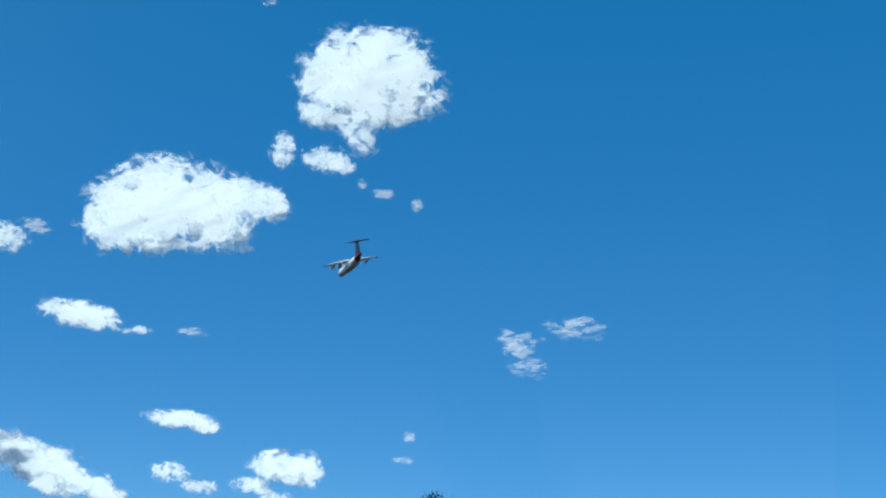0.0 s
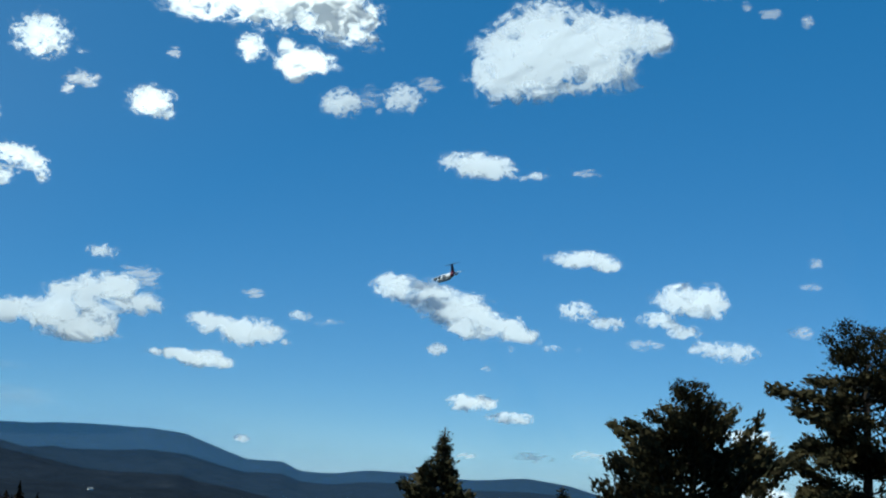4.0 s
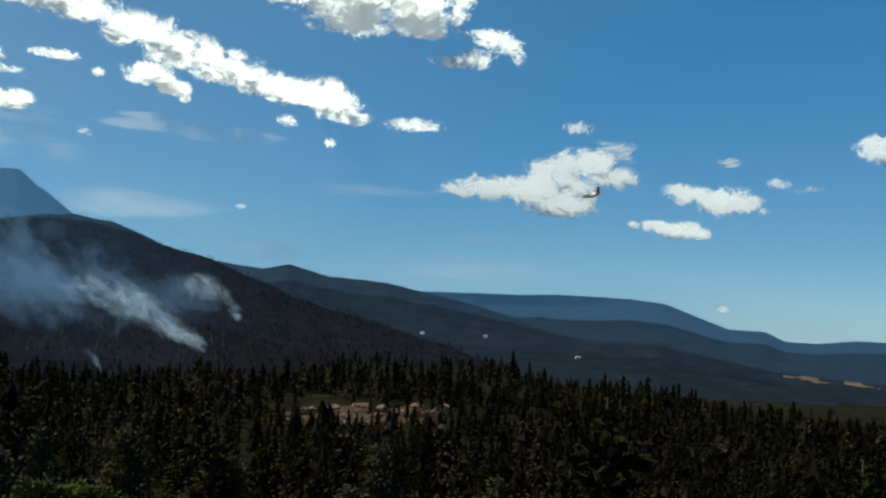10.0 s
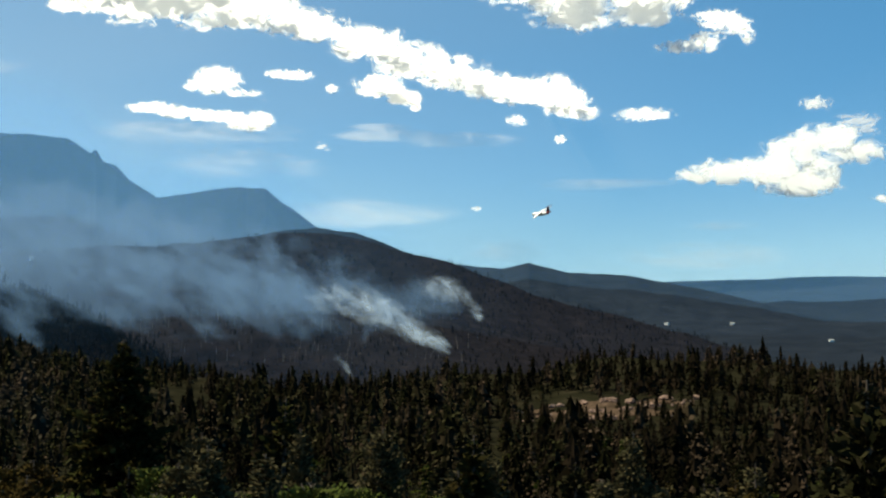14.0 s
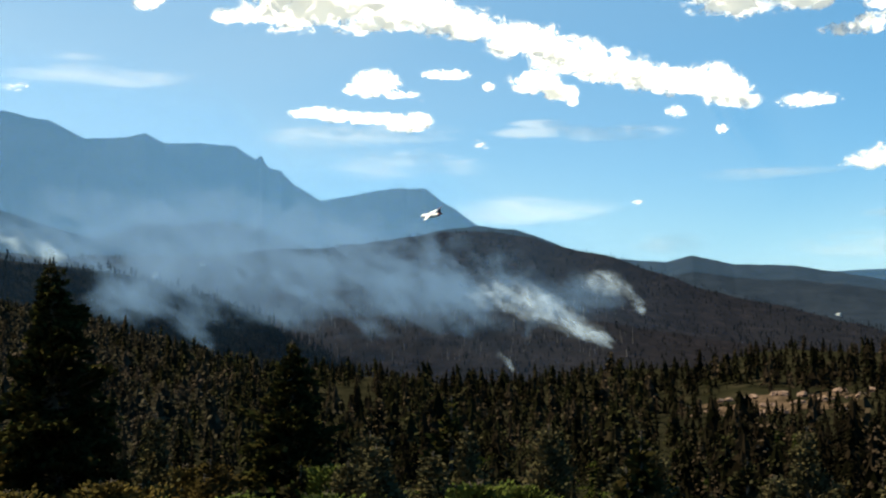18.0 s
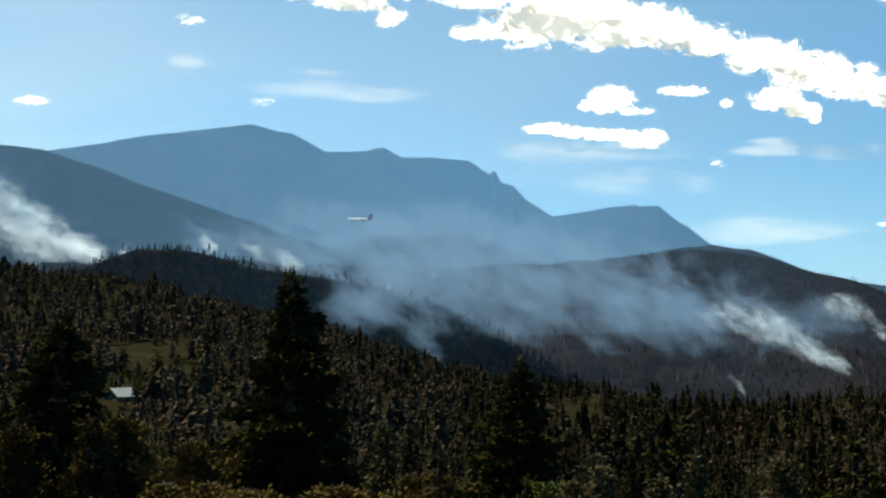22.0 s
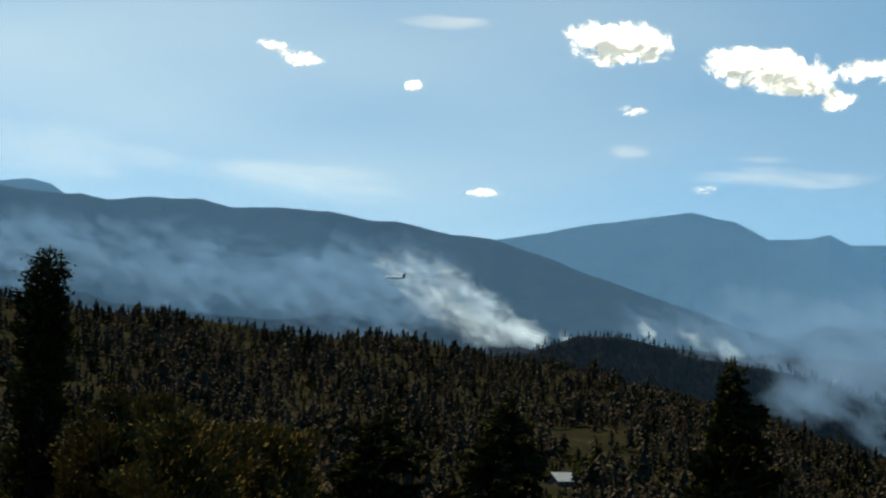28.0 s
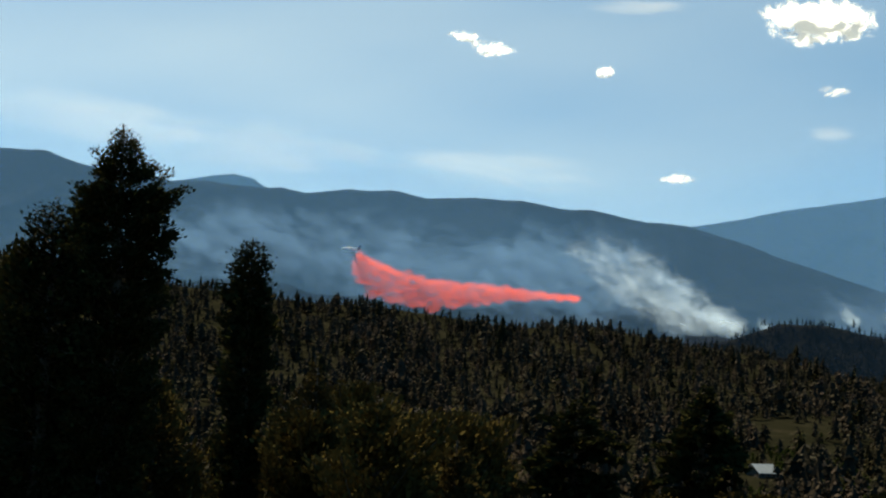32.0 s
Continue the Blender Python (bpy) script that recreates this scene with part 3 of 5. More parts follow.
hero("tall dark fir with a thin spire", -15.25, 2.55, 80, 4.2, 36, taper=0.48, limbs=300, spray=0.42, lumps=0.45)
hero("dark fir with a broken outline below the ridge", -5.5, -1.1, 92, 4.0, 37, taper=0.5, limbs=240, spray=0.45, lumps=0.45)
hero("broad dark fir beside the clearing", -25.3, 0.68, 84, 3.7, 38, taper=0.7, limbs=220)
hero("rounded dark fir on the slope", -30.5, -0.25, 88, 3.2, 39, taper=0.9, limbs=200)
hero("big dark fir with a blunt crown, close by", -50.45, 10.25, 56, 2.2, 40, taper=0.5, limbs=430, density=2.3, spray=0.2, lumps=0.27, lift=0.22, droop=0.0, fluff=0.13)
hero("slim fir with a tufted round top", -44.9, 5.85, 76, 1.35, 41, taper=0.55, limbs=260, density=1.3, spray=0.34, lumps=0.4, lift=0.4, droop=0.0, fluff=0.22)
hero("shaggy lower fir at the big tree's side", -53.3, 6.85, 58, 2.6, 42, taper=0.7, limbs=300, spray=0.3, lift=0.2, droop=0.05, fluff=0.22)
hero("brown thin-needled pine on the near slope", 1.36, -3.7, 95, 3.0, 44, limbs=130, density=0.7)
hero("dark fir at the edge of the slope", -54.8, 5.0, 64, 3.2, 45, limbs=200)


# ---- nearer trees on the slope below ----
def plant_slope():
    rng = np.random.default_rng(61)
    kinds = {"conifer": [], "aspen": [], "shrub": []}
    taken = []
    p = forest_places(42, 152, 7.4, -60, 66, 62)
    rng.shuffle(p)
    count = 0
    for r, az in p:
        aspen = -7 < az < 23 and r < 112 and rng.uniform() < 0.62
        if count > 480:
            break
        if r < 120 and any(abs(az - a) < 2.2 for a in (57.5, 51, 39.4, -15.25, -50.1)):
            continue
        x, y = r * math.sin(radians(az)), r * math.cos(radians(az))
        if any((x - q[0]) ** 2 + (y - q[1]) ** 2 < 30 for q in taken):
            continue
        taken.append((x, y))
        z = float(ground_z(np.array(r), np.array(az)))
        count += 1
        key = "aspen" if aspen else "shrub" if az < 6 and rng.uniform() < 0.45 else "conifer"
        limit = {"aspen": 4, "conifer": 9, "shrub": 5}[key]
        turn = pose(x, y, z - 0.15, 0, 0, rng.uniform(0, 360))
        if len(kinds[key]) < limit:
            k = len(kinds[key])
            if aspen:
                t = fir("aspen_tree", "leafy light green aspen on the slope", (x, y, z - 0.15), 7.6 + 1.1 * k, 1.8, 300 + k, taper=0.7, limbs=120, density=2.4, spray=0.2, bare=0.2, mat=M_ASPEN, droop=0.05, lift=0.55, lumps=0.5, fluff=0.2, tip=1.0)
            elif key == "shrub":
                t = fir("shrub", "golden-olive leafy scrub oak on the slope", (x, y, z - 0.15), 4.6 + 0.7 * k, 2.2, 340 + k, taper=0.9, limbs=90, density=1.3, spray=0.3, bare=0.08, mat=M_OCHRE, droop=0.05, lift=0.5, lumps=0.6, fluff=0.25, tip=1.0)
            else:
                t = fir("conifer_tree", ("dark green fir in the near woods", "brownish pine in the near woods", "dark bushy fir in the near woods")[k % 3], (x, y, z - 0.15), 8.0 + 0.75 * k, 2.3 + 0.1 * (k % 4), 320 + k, taper=(0.34, 0.6, 0.45)[k % 3], limbs=72, density=(0.75, 0.55, 0.8)[k % 3], spray=0.55, mat=(M_FIR, M_DRY, M_WOOD)[k % 3])
            tagged(t, group="trees of the near slope")
            kinds[key].append(t)
        else:
            copy_thing(kinds[key][int(rng.integers(limit))], turn)


def thickets():
    """Rounded leafy clumps between the conifers of the valley's near side."""
    rng = np.random.default_rng(65)
    n = 690
    az, r = rng.uniform(-30, 40, n), 140 + 330 * rng.uniform(0, 1, n) ** 1.3
    az[420:], r[420:] = rng.normal(-19.0, 2.8, n - 420), rng.normal(470, 50, n - 420)  # the green meadow by the house
    az[640:], r[640:] = rng.normal(-21.7, 0.7, 50), rng.normal(525, 16, 50)
    x, y = r * np.sin(np.radians(az)), r * np.cos(np.radians(az))
    keep = (waves(x, y, 47, 3, 150) > 0.02) | (np.arange(n) >= 420)
    keep &= np.hypot((az + 22.6) * 8, (r - 465) * 0.6) > 11
    az, r, x, y = az[keep], r[keep], x[keep], y[keep]
    h = rng.uniform(4, 9, len(r)) * np.where(r > 380, 0.6, 1)
    scatter_trees("thicket", "olive green aspen thickets among the conifers", np.stack([x, y, ground_z(r, az) - 0.5], 1), h, h * rng.uniform(0.7, 1.1, len(r)), M_THICKET, 66, 140, leafy=0.45)


def near_belt():
    """Sunlit scrub oaks and brown pines close below the viewpoint, between the dark firs."""
    rng = np.random.default_rng(91)
    sorts = (  # name, label, spread, taper, density, lift, leaves
        ("scrub_oak", "golden-olive leafy scrub oak, sunlit", 3.0, 0.8, 1.7, 0.45, M_OCHRE),
        ("conifer_tree", "brown thin-needled pine, sunlit", 2.5, 0.45, 1.3, 0.2, M_DRY),
        ("aspen_tree", "leafy light green aspen, sunlit", 2.6, 0.7, 1.8, 0.5, M_ASPEN),
        ("conifer_tree", "fir in lit needle colours between the aspens", 2.6, 0.4, 1.4, 0.15, M_FIR_LIT),
    )
    kinds = []
    for k in range(10):
        name, label, spread, taper, density, lift, mat = sorts[(0, 1, 0, 1, 0, 1, 2, 3, 2, 3)[k]]
        t = fir(name, label, (0, 0, 0), 13.0, spread, 360 + k, taper=taper, limbs=120, density=density, spray=0.26, bare=0.15, mat=mat, droop=0.05, lift=lift, lumps=0.85, fluff=0.25, tip=0.8)
        kinds.append(tagged(t, group="sunlit trees of the near slope"))
    places, az = [], -58.0
    while az < 24:
        for row in range(2):
            a, r = az + rng.uniform(-0.9, 0.9) + row, (84, 66)[row] + rng.uniform(-7, 7)
            el = np.interp(a, (-58, -46, -41.4, -34, -26, -16, -4, 8, 24), (2.0, 0.2, 2.4, -1.6, -3.0, -4.0, -5.4, -6.8, -7.5)) - rng.uniform(0, 1.6) - 1.7 * row
            if min(abs(a - b) for b in (-50.4, -44.9, -30.5, -25.3, -15.2, -5.5)) > 1.2 + 0.5 * row:
                places.append((a, el, r))
        az += 2.0
    first = {}
    for a, el, r in places:
        pick = int(rng.integers(6)) if a < -13 or (a < -6 and rng.uniform() < 0.4) else 6 + int(rng.integers(4))
        foot, h = stand(a, el + (2.0 if pick in (7, 9) else -0.7 if pick in (6, 8) else 0), r)
        m = pose(*foot, 0, 0, rng.uniform(0, 360)) @ Matrix.Diagonal((1, 1, h / 13.0, 1))
        if pick in first:
            copy_thing(kinds[pick], m)
        else:
            first[pick] = m
    for pick, m in first.items():
        kinds[pick].matrix_world = m


thickets()
plant_slope()
near_belt()


def clothe(hill, name, label, count, height, seed):
    """Small conifers over a hill's faces."""
    rng = np.random.default_rng(seed)
    me = hill.data
    n = len(me.vertices)
    co = np.empty(n * 3, np.float32)
    me.vertices.foreach_get("co", co)
    co = co.reshape(-1, 3)
    k = rng.integers(0, n, count * 3)
    pts = co[k] + rng.normal(0, 9, (len(k), 3)) * np.array([1, 1, 0])
    el = np.degrees(np.arctan2(pts[:, 2] - EYE[2], np.hypot(pts[:, 0], pts[:, 1])))
    pts = pts[el > -3.2][:count]
    h = np.clip(rng.normal(height, height * 0.22, len(pts)), 3, 20)
    return scatter_trees(name, label, pts - np.array([0, 0, 1.0]), h, h * rng.uniform(0.3, 0.45, len(pts)), M_SCORCHED, seed, 6)


clothe(bpy.data.objects["mountain_wood_hump"], "forest", "dark conifers on the hump behind the valley", 7500, 8, 71)
clothe(bpy.data.objects["mountain_fire_hill"], "forest", "conifers on the burning hill, many scorched", 8000, 6, 72)


# ---- clouds, smoke and haze: layered sheets of scattering vapour ----
def sheet_stack(name, label, category, group, layer_name, mat, dist, puffs, layers, step, thick=1.0, crumple=0.03, seed=1, soft=1.0, run_on=False, fade=0.0, dome=0.0):
    """A bank of vapour: slices through the puffs' density, each a crumpled sheet that carries its density.
    puffs: azimuth, elevation, half width, half height in degrees."""
    rng = np.random.default_rng(900 + seed)
    P = np.array(puffs, float)
    if run_on:
        P = np.concatenate([np.stack([P[:-1] + (P[1:] - P[:-1]) * s for s in (0, 0.34, 0.67)], 1).reshape(-1, 4), P[-1:]])
    az0, el0 = P[:, 0].mean(), P[:, 1].mean()
    out = direction(az0, el0)
    right = Vector((math.cos(radians(az0)), -math.sin(radians(az0)), 0))
    upward = right.cross(out)
    m = dist * radians(1)
    cx, cy = (P[:, 0] - az0) * math.cos(radians(el0)) * m, (P[:, 1] - el0) * m
    rx, ry = P[:, 2] * m, P[:, 3] * m
    rz = np.minimum(rx, ry * 1.4)
    cz = rng.uniform(-0.25, 0.25, len(P)) * rz
    deep = np.max(rz) * thick
    sunward, skyward = out.dot(direction(SUN_AZ, SUN_EL)), upward.dot(direction(SUN_AZ, SUN_EL))
    lean = max((0.8, -0.65), key=lambda s: abs(s * skyward - sunward) / math.sqrt(1 + s * s))
    root = tagged(new(name), label, category, group)
    root.location = Vector(EYE) + out * dist
    pad = 1.45
    x0, x1, y0, y1 = np.min(cx - rx * pad), np.max(cx + rx * pad), np.min(cy - ry * pad), np.max(cy + ry * pad)
    cell = min(step, min(rx.min(), ry.min()) * 0.5)
    nx, ny = max(6, min(260, int((x1 - x0) / cell))), max(6, min(200, int((y1 - y0) / cell)))
    X, Y = np.meshgrid(np.linspace(x0, x1, nx), np.linspace(y0, y1, ny), indexing="ij")
    for k in range(layers):
        z = deep * ((k + 0.5) / layers * 2 - 1) * 0.8
        Z = z + deep * crumple * waves(X, Y, seed * 31 + k, 4, float(np.median(rx)) * 1.6)
        soften = np.zeros(X.shape)
        for i, (a, b, c, u, v, w) in enumerate(zip(cx, cy, cz, rx, ry, rz)):
            q = 1 - ((X - a) / u) ** 2 - ((Y - b) / v) ** 2 - ((Z - c) / (w * 1.15)) ** 2 - fade * i / len(P)
            soften += np.exp(2.6 * np.clip(q, -3, 1))
        d = np.clip(np.log(soften + 1e-9) / 2.6 * soft, -3, 1.3)
        Z = Z - dome * deep * np.sqrt(np.clip(d + 0.4, 0, 1.5))
        f = grid_faces(nx, ny)
        f = f[(d.ravel()[f] > -1.0).any(1)]
        if len(f) == 0:
            continue
        used, inv = np.unique(f, return_inverse=True)
        co = X.ravel()[used, None] * np.array(right) + Y.ravel()[used, None] * np.array(upward + out * lean) + Z.ravel()[used, None] * np.array(out)
        ob = mesh_ob(layer_name, co, inv.reshape(f.shape), mat, True, {"dens": d.ravel()[used]})
        ob.parent = root
    return root


M_CLOUD = vapour("cumulus_vapour", (0.83, 0.9, 0.98), 0.93, 0.016, 1.2, -0.5, 1.25, detail=10.0, power=1.3, relief=0.16, grain=0.62)
M_CLOUDLET = vapour("cloudlet_vapour", (0.83, 0.9, 0.98), 0.76, 0.03, 1.35, -0.5, 1.6, detail=9.0, power=1.4, relief=0.14, grain=0.62)
M_SHRED = vapour("shred_vapour", (0.95, 0.95, 0.95), 0.32, 0.03, 1.9, 0.1, 1.3, (2.2, 2.2, 0.8), -15, grain=0.65)
M_CIRRUS = vapour("cirrus_vapour", (0.95, 0.92, 0.88), 0.072, 0.014, 1.7, -0.5, 2.2, (5, 5, 0.9), 5, power=0.8, grain=0.6)
M_CIRRUS_FAINT = vapour("faint_cirrus_vapour", (0.95, 0.92, 0.88), 0.05, 0.014, 1.7, -0.5, 2.2, (5, 5, 0.9), 5, power=0.8, grain=0.6)
M_SMOKE = vapour("white_smoke", (0.44, 0.6, 0.82), 0.46, 0.024, 1.05, -0.2, 2.7, (1.4, 1.3, 0.9), 36, grain=0.6)
M_SMOKE_FINE = vapour("fresh_white_smoke", (0.5, 0.7, 0.96), 0.84, 0.05, 0.95, -0.25, 2.6, (1.8, 1.5, 0.9), 45)
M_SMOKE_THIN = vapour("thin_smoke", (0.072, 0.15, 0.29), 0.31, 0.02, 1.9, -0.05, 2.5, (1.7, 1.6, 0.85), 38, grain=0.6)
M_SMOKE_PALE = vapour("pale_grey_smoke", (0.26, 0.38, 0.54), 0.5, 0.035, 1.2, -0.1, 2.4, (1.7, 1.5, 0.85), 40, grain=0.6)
M_RETARDANT = vapour("red_retardant", (0.8, 0.11, 0.065), 0.37, 0.08, 0.55, -0.4, 2.2)
CLOUD_COUNT = [0]
SHADED = np.zeros((0, 3))  # the clouds so far, seen along the sun's rays: two offsets and a radius for each spot


def sunlit_distance(puffs, az, el, thin):
    """A distance at which a cloud neither shades the earlier clouds nor stands in their shade."""
    global SHADED
    ray = direction(SUN_AZ, SUN_EL)
    across = Vector((ray.y, -ray.x, 0)).normalized()
    axes = np.array([across, ray.cross(across)]).T
    out = direction(az, el)
    right = Vector((math.cos(radians(az)), -math.sin(radians(az)), 0))
    upward = right.cross(out)
    lean = max((0.8, -0.65), key=lambda k: abs(k * upward.dot(ray) - out.dot(ray)) / math.sqrt(1 + k * k))
    low = 3000.0 if az > 30 and el > 9 else 4690.0 if thin else 4270.0
    best = None
    for dist in np.linspace(4690.0, low, 1 if thin else 15):
        m, spots = dist * radians(1), []
        for a, e, w, h in puffs:
            for u in (-0.8, -0.4, 0, 0.4, 0.8):
                for v in (-0.7, 0, 0.7):
                    if abs(u) + abs(v) < 1.2:
                        at = out * dist + right * ((a - az) * math.cos(radians(el)) + u * w) * m + (upward + out * lean) * ((e - el) + v * h) * m
                        spots.append((*(np.array(at) @ axes), 0.45 * min(w, h) * m + 12))
        spots = np.array(spots)
        clash = 0.0
        if len(SHADED):
            gap = np.hypot(spots[:, None, 0] - SHADED[None, :, 0], spots[:, None, 1] - SHADED[None, :, 1])
            clash = float((gap < spots[:, None, 2] + SHADED[None, :, 2]).mean(0).sum() + (gap < spots[:, None, 2] + SHADED[None, :, 2]).any(1).mean() * 40)
        if best is None or clash < best[0] - 1e-6:
            best = clash, dist, spots
    if not thin:
        SHADED = np.concatenate([SHADED, best[2]])
    return float(best[1])



def cloud(kind, *puffs):
    CLOUD_COUNT[0] += 1
    el = float(np.mean([p[1] for p in puffs]))
    az = float(np.mean([p[0] for p in puffs]))
    label = {"cumulus": "white fair-weather cumulus cloud with ragged edges", "wispy": "thin torn shred of white cloud", "cirrus": "faint pale streak of high thin cloud"}[kind]
    small = max(p[2] for p in puffs) < 1.05
    grow = 1.2 if small else 1.0
    puffs = [(p[0], p[1], p[2] * grow, p[3] * grow) for p in puffs]
    bridges = []
    for i in range(1, len(puffs)):
        near = min(puffs[:i], key=lambda q: math.hypot(q[0] - puffs[i][0], (q[1] - puffs[i][1]) * 2))
        bridges.append(tuple((u + v) / 2 * (1 if k < 2 else 0.6) for k, (u, v) in enumerate(zip(near, puffs[i]))))
    puffs += bridges
    body = M_CLOUDLET if small else M_CLOUD
    mat = {"cumulus": body, "wispy": M_SHRED, "cirrus": M_CIRRUS if az > -20 else M_CIRRUS_FAINT}[kind]
    dist = sunlit_distance(puffs, az, el, kind == "cirrus")
    sheet_stack("cloud", label, "cloud", "clouds in the sky", "cloud_layer", mat, dist, puffs, 3 if kind == "cirrus" else 2, dist * 0.0018, seed=CLOUD_COUNT[0], dome=0.0 if kind == "cirrus" else 0.12)



# ---- clouds: kind and puffs as azimuth, elevation, half width, half height in degrees ----
cloud("cumulus", (52.33, 25.93, 2.37, 1.52), (51.04, 25.07, 1.73, 1.39), (53.72, 26.02, 1.51, 1.39), (54.39, 24.80, 1.63, 1.12), (52.25, 24.15, 1.99, 1.13), (52.38, 22.90, 0.79, 1.04), (50.11, 23.72, 0.86, 0.75), (53.34, 27.07, 0.95, 0.64))
cloud("cumulus", (48.78, 21.82, 0.44, 0.62))
cloud("cumulus", (50.76, 21.63, 0.87, 0.45), (51.59, 21.38, 0.45, 0.30))
cloud("wispy", (47.20, 28.33, 0.34, 0.42))
cloud("wispy", (52.59, 20.71, 0.22, 0.17))
cloud("wispy", (53.64, 20.37, 0.35, 0.22))
cloud("wispy", (55.19, 19.98, 0.23, 0.25))
cloud("cumulus", (44.18, 19.01, 2.70, 1.71), (42.37, 18.61, 1.85, 1.60), (46.24, 19.30, 1.94, 1.21), (48.03, 19.56, 1.32, 0.84), (49.30, 19.27, 0.83, 0.48), (50.05, 19.08, 0.43, 0.19), (47.56, 17.27, 1.02, 0.48), (42.94, 17.15, 2.10, 0.68), (43.34, 20.47, 1.35, 0.74), (41.38, 17.47, 1.11, 0.86), (46.01, 18.08, 1.46, 0.97))
cloud("cumulus", (30.85, 20.62, 2.96, 1.56), (32.67, 20.96, 2.23, 1.68), (27.50, 20.05, 1.72, 1.00), (34.40, 19.74, 1.49, 1.15), (35.55, 18.77, 0.69, 0.56), (31.74, 21.97, 2.72, 1.04), (26.09, 20.64, 0.73, 0.66))
cloud("cumulus", (23.19, 21.46, 0.92, 0.86))
cloud("cumulus", (30.13, 18.11, 0.54, 0.51))
cloud("cumulus", (32.52, 17.73, 1.35, 0.56), (32.20, 17.20, 0.49, 0.45), (31.79, 18.41, 0.49, 0.26))
cloud("cumulus", (34.38, 16.07, 0.69, 0.50))
cloud("wispy", (35.62, 16.50, 0.54, 0.40), (36.07, 15.73, 0.20, 0.30))
cloud("cumulus", (37.17, 16.45, 0.74, 0.50))
cloud("wispy", (38.28, 17.17, 0.54, 0.30))
cloud("cumulus", (21.05, 17.51, 0.92, 0.73), (22.91, 17.08, 0.44, 0.20))
cloud("wispy", (23.09, 15.95, 0.49, 0.30))
cloud("wispy", (22.41, 15.35, 0.24, 0.15))
cloud("cumulus", (25.90, 15.41, 0.69, 0.49), (26.56, 14.87, 0.44, 0.24))
cloud("wispy", (26.76, 17.47, 0.27, 0.23))
cloud("cumulus", (40.38, 13.79, 1.34, 0.54), (41.64, 13.67, 0.74, 0.49), (42.68, 13.29, 0.62, 0.20), (43.56, 13.37, 0.50, 0.25))
cloud("wispy", (45.80, 13.52, 0.59, 0.17))
cloud("cumulus", (45.58, 9.79, 1.35, 0.37), (46.71, 9.53, 0.69, 0.25))
cloud("cumulus", (49.96, 8.17, 1.16, 0.64), (51.18, 8.09, 0.77, 0.73))
cloud("cumulus", (48.99, 7.28, 0.78, 0.29), (51.21, 6.07, 0.68, 0.29), (52.30, 5.94, 0.72, 0.34), (50.11, 6.83, 0.68, 0.24))
cloud("wispy", (48.52, 6.15, 0.68, 0.20))
cloud("cumulus", (45.41, 7.51, 0.63, 0.35))
cloud("cumulus", (46.78, 7.02, 0.61, 0.27))
cloud("cumulus", (37.23, 8.23, 1.06, 0.60), (38.71, 7.93, 1.07, 0.65), (39.48, 7.46, 1.18, 0.75), (40.81, 7.28, 0.95, 0.75), (40.98, 6.66, 1.29, 0.55), (42.28, 6.74, 0.95, 0.55), (43.13, 6.41, 0.71, 0.40), (44.36, 5.85, 0.72, 0.25), (45.58, 5.78, 0.73, 0.20))
cloud("cumulus", (39.35, 5.58, 0.39, 0.23))
cloud("wispy", (42.57, 5.63, 0.19, 0.17))
cloud("wispy", (41.49, 4.81, 0.21, 0.13))
cloud("cumulus", (40.90, 3.31, 1.07, 0.38))
cloud("cumulus", (42.77, 2.75, 0.87, 0.22))
cloud("cumulus", (31.09, 1.23, 0.37, 0.16))
cloud("wispy", (55.62, 9.82, 0.25, 0.19))
cloud("wispy", (55.40, 8.83, 0.35, 0.14))
cloud("wispy", (62.69, 15.00, 0.97, 0.45), (63.75, 14.92, 0.36, 0.35))
cloud("wispy", (60.14, 14.27, 0.70, 0.50), (60.78, 13.17, 0.76, 0.40), (61.44, 14.42, 0.25, 0.20))
cloud("cumulus", (62.80, 5.40, 1.75, 0.48), (64.09, 5.27, 1.16, 0.38))
cloud("cumulus", (52.90, 2.38, 0.95, 0.29))
cloud("cumulus", (53.59, -0.05, 1.23, 0.44))
cloud("wispy", (46.42, 1.22, 0.74, 0.28))
cloud("wispy", (43.74, 1.08, 0.72, 0.20))
cloud("wispy", (40.89, 0.98, 0.35, 0.12))
cloud("wispy", (55.02, 6.87, 0.51, 0.22))
cloud("cumulus", (25.00, 7.39, 1.40, 0.60), (23.60, 7.00, 1.26, 0.50), (26.15, 6.68, 1.26, 0.44), (23.05, 6.02, 1.69, 0.70), (20.51, 6.05, 1.67, 0.51), (23.92, 5.32, 1.55, 0.45), (19.12, 5.82, 0.96, 0.29), (24.76, 5.88, 0.70, 0.56))
cloud("cumulus", (24.54, 8.79, 0.56, 0.26))
cloud("wispy", (26.24, 8.02, 0.69, 0.32), (26.68, 7.61, 0.33, 0.43))
cloud("cumulus", (29.14, 4.52, 1.17, 0.38), (27.88, 4.69, 1.12, 0.22), (30.06, 4.39, 0.38, 0.22))
cloud("cumulus", (29.51, 6.09, 1.09, 0.43), (31.15, 5.81, 1.33, 0.58), (32.43, 5.48, 0.56, 0.21), (28.67, 6.39, 0.49, 0.21))
cloud("cirrus", (9.2, 7.55, 2.2, 0.32))
cloud("wispy", (31.09, 7.55, 0.47, 0.15))
cloud("wispy", (34.27, 6.47, 0.77, 0.18))
cloud("wispy", (31.03, 7.49, 0.46, 0.15))
cloud("cumulus", (33.24, 6.66, 0.41, 0.18))
cloud("wispy", (34.23, 6.47, 0.43, 0.15))
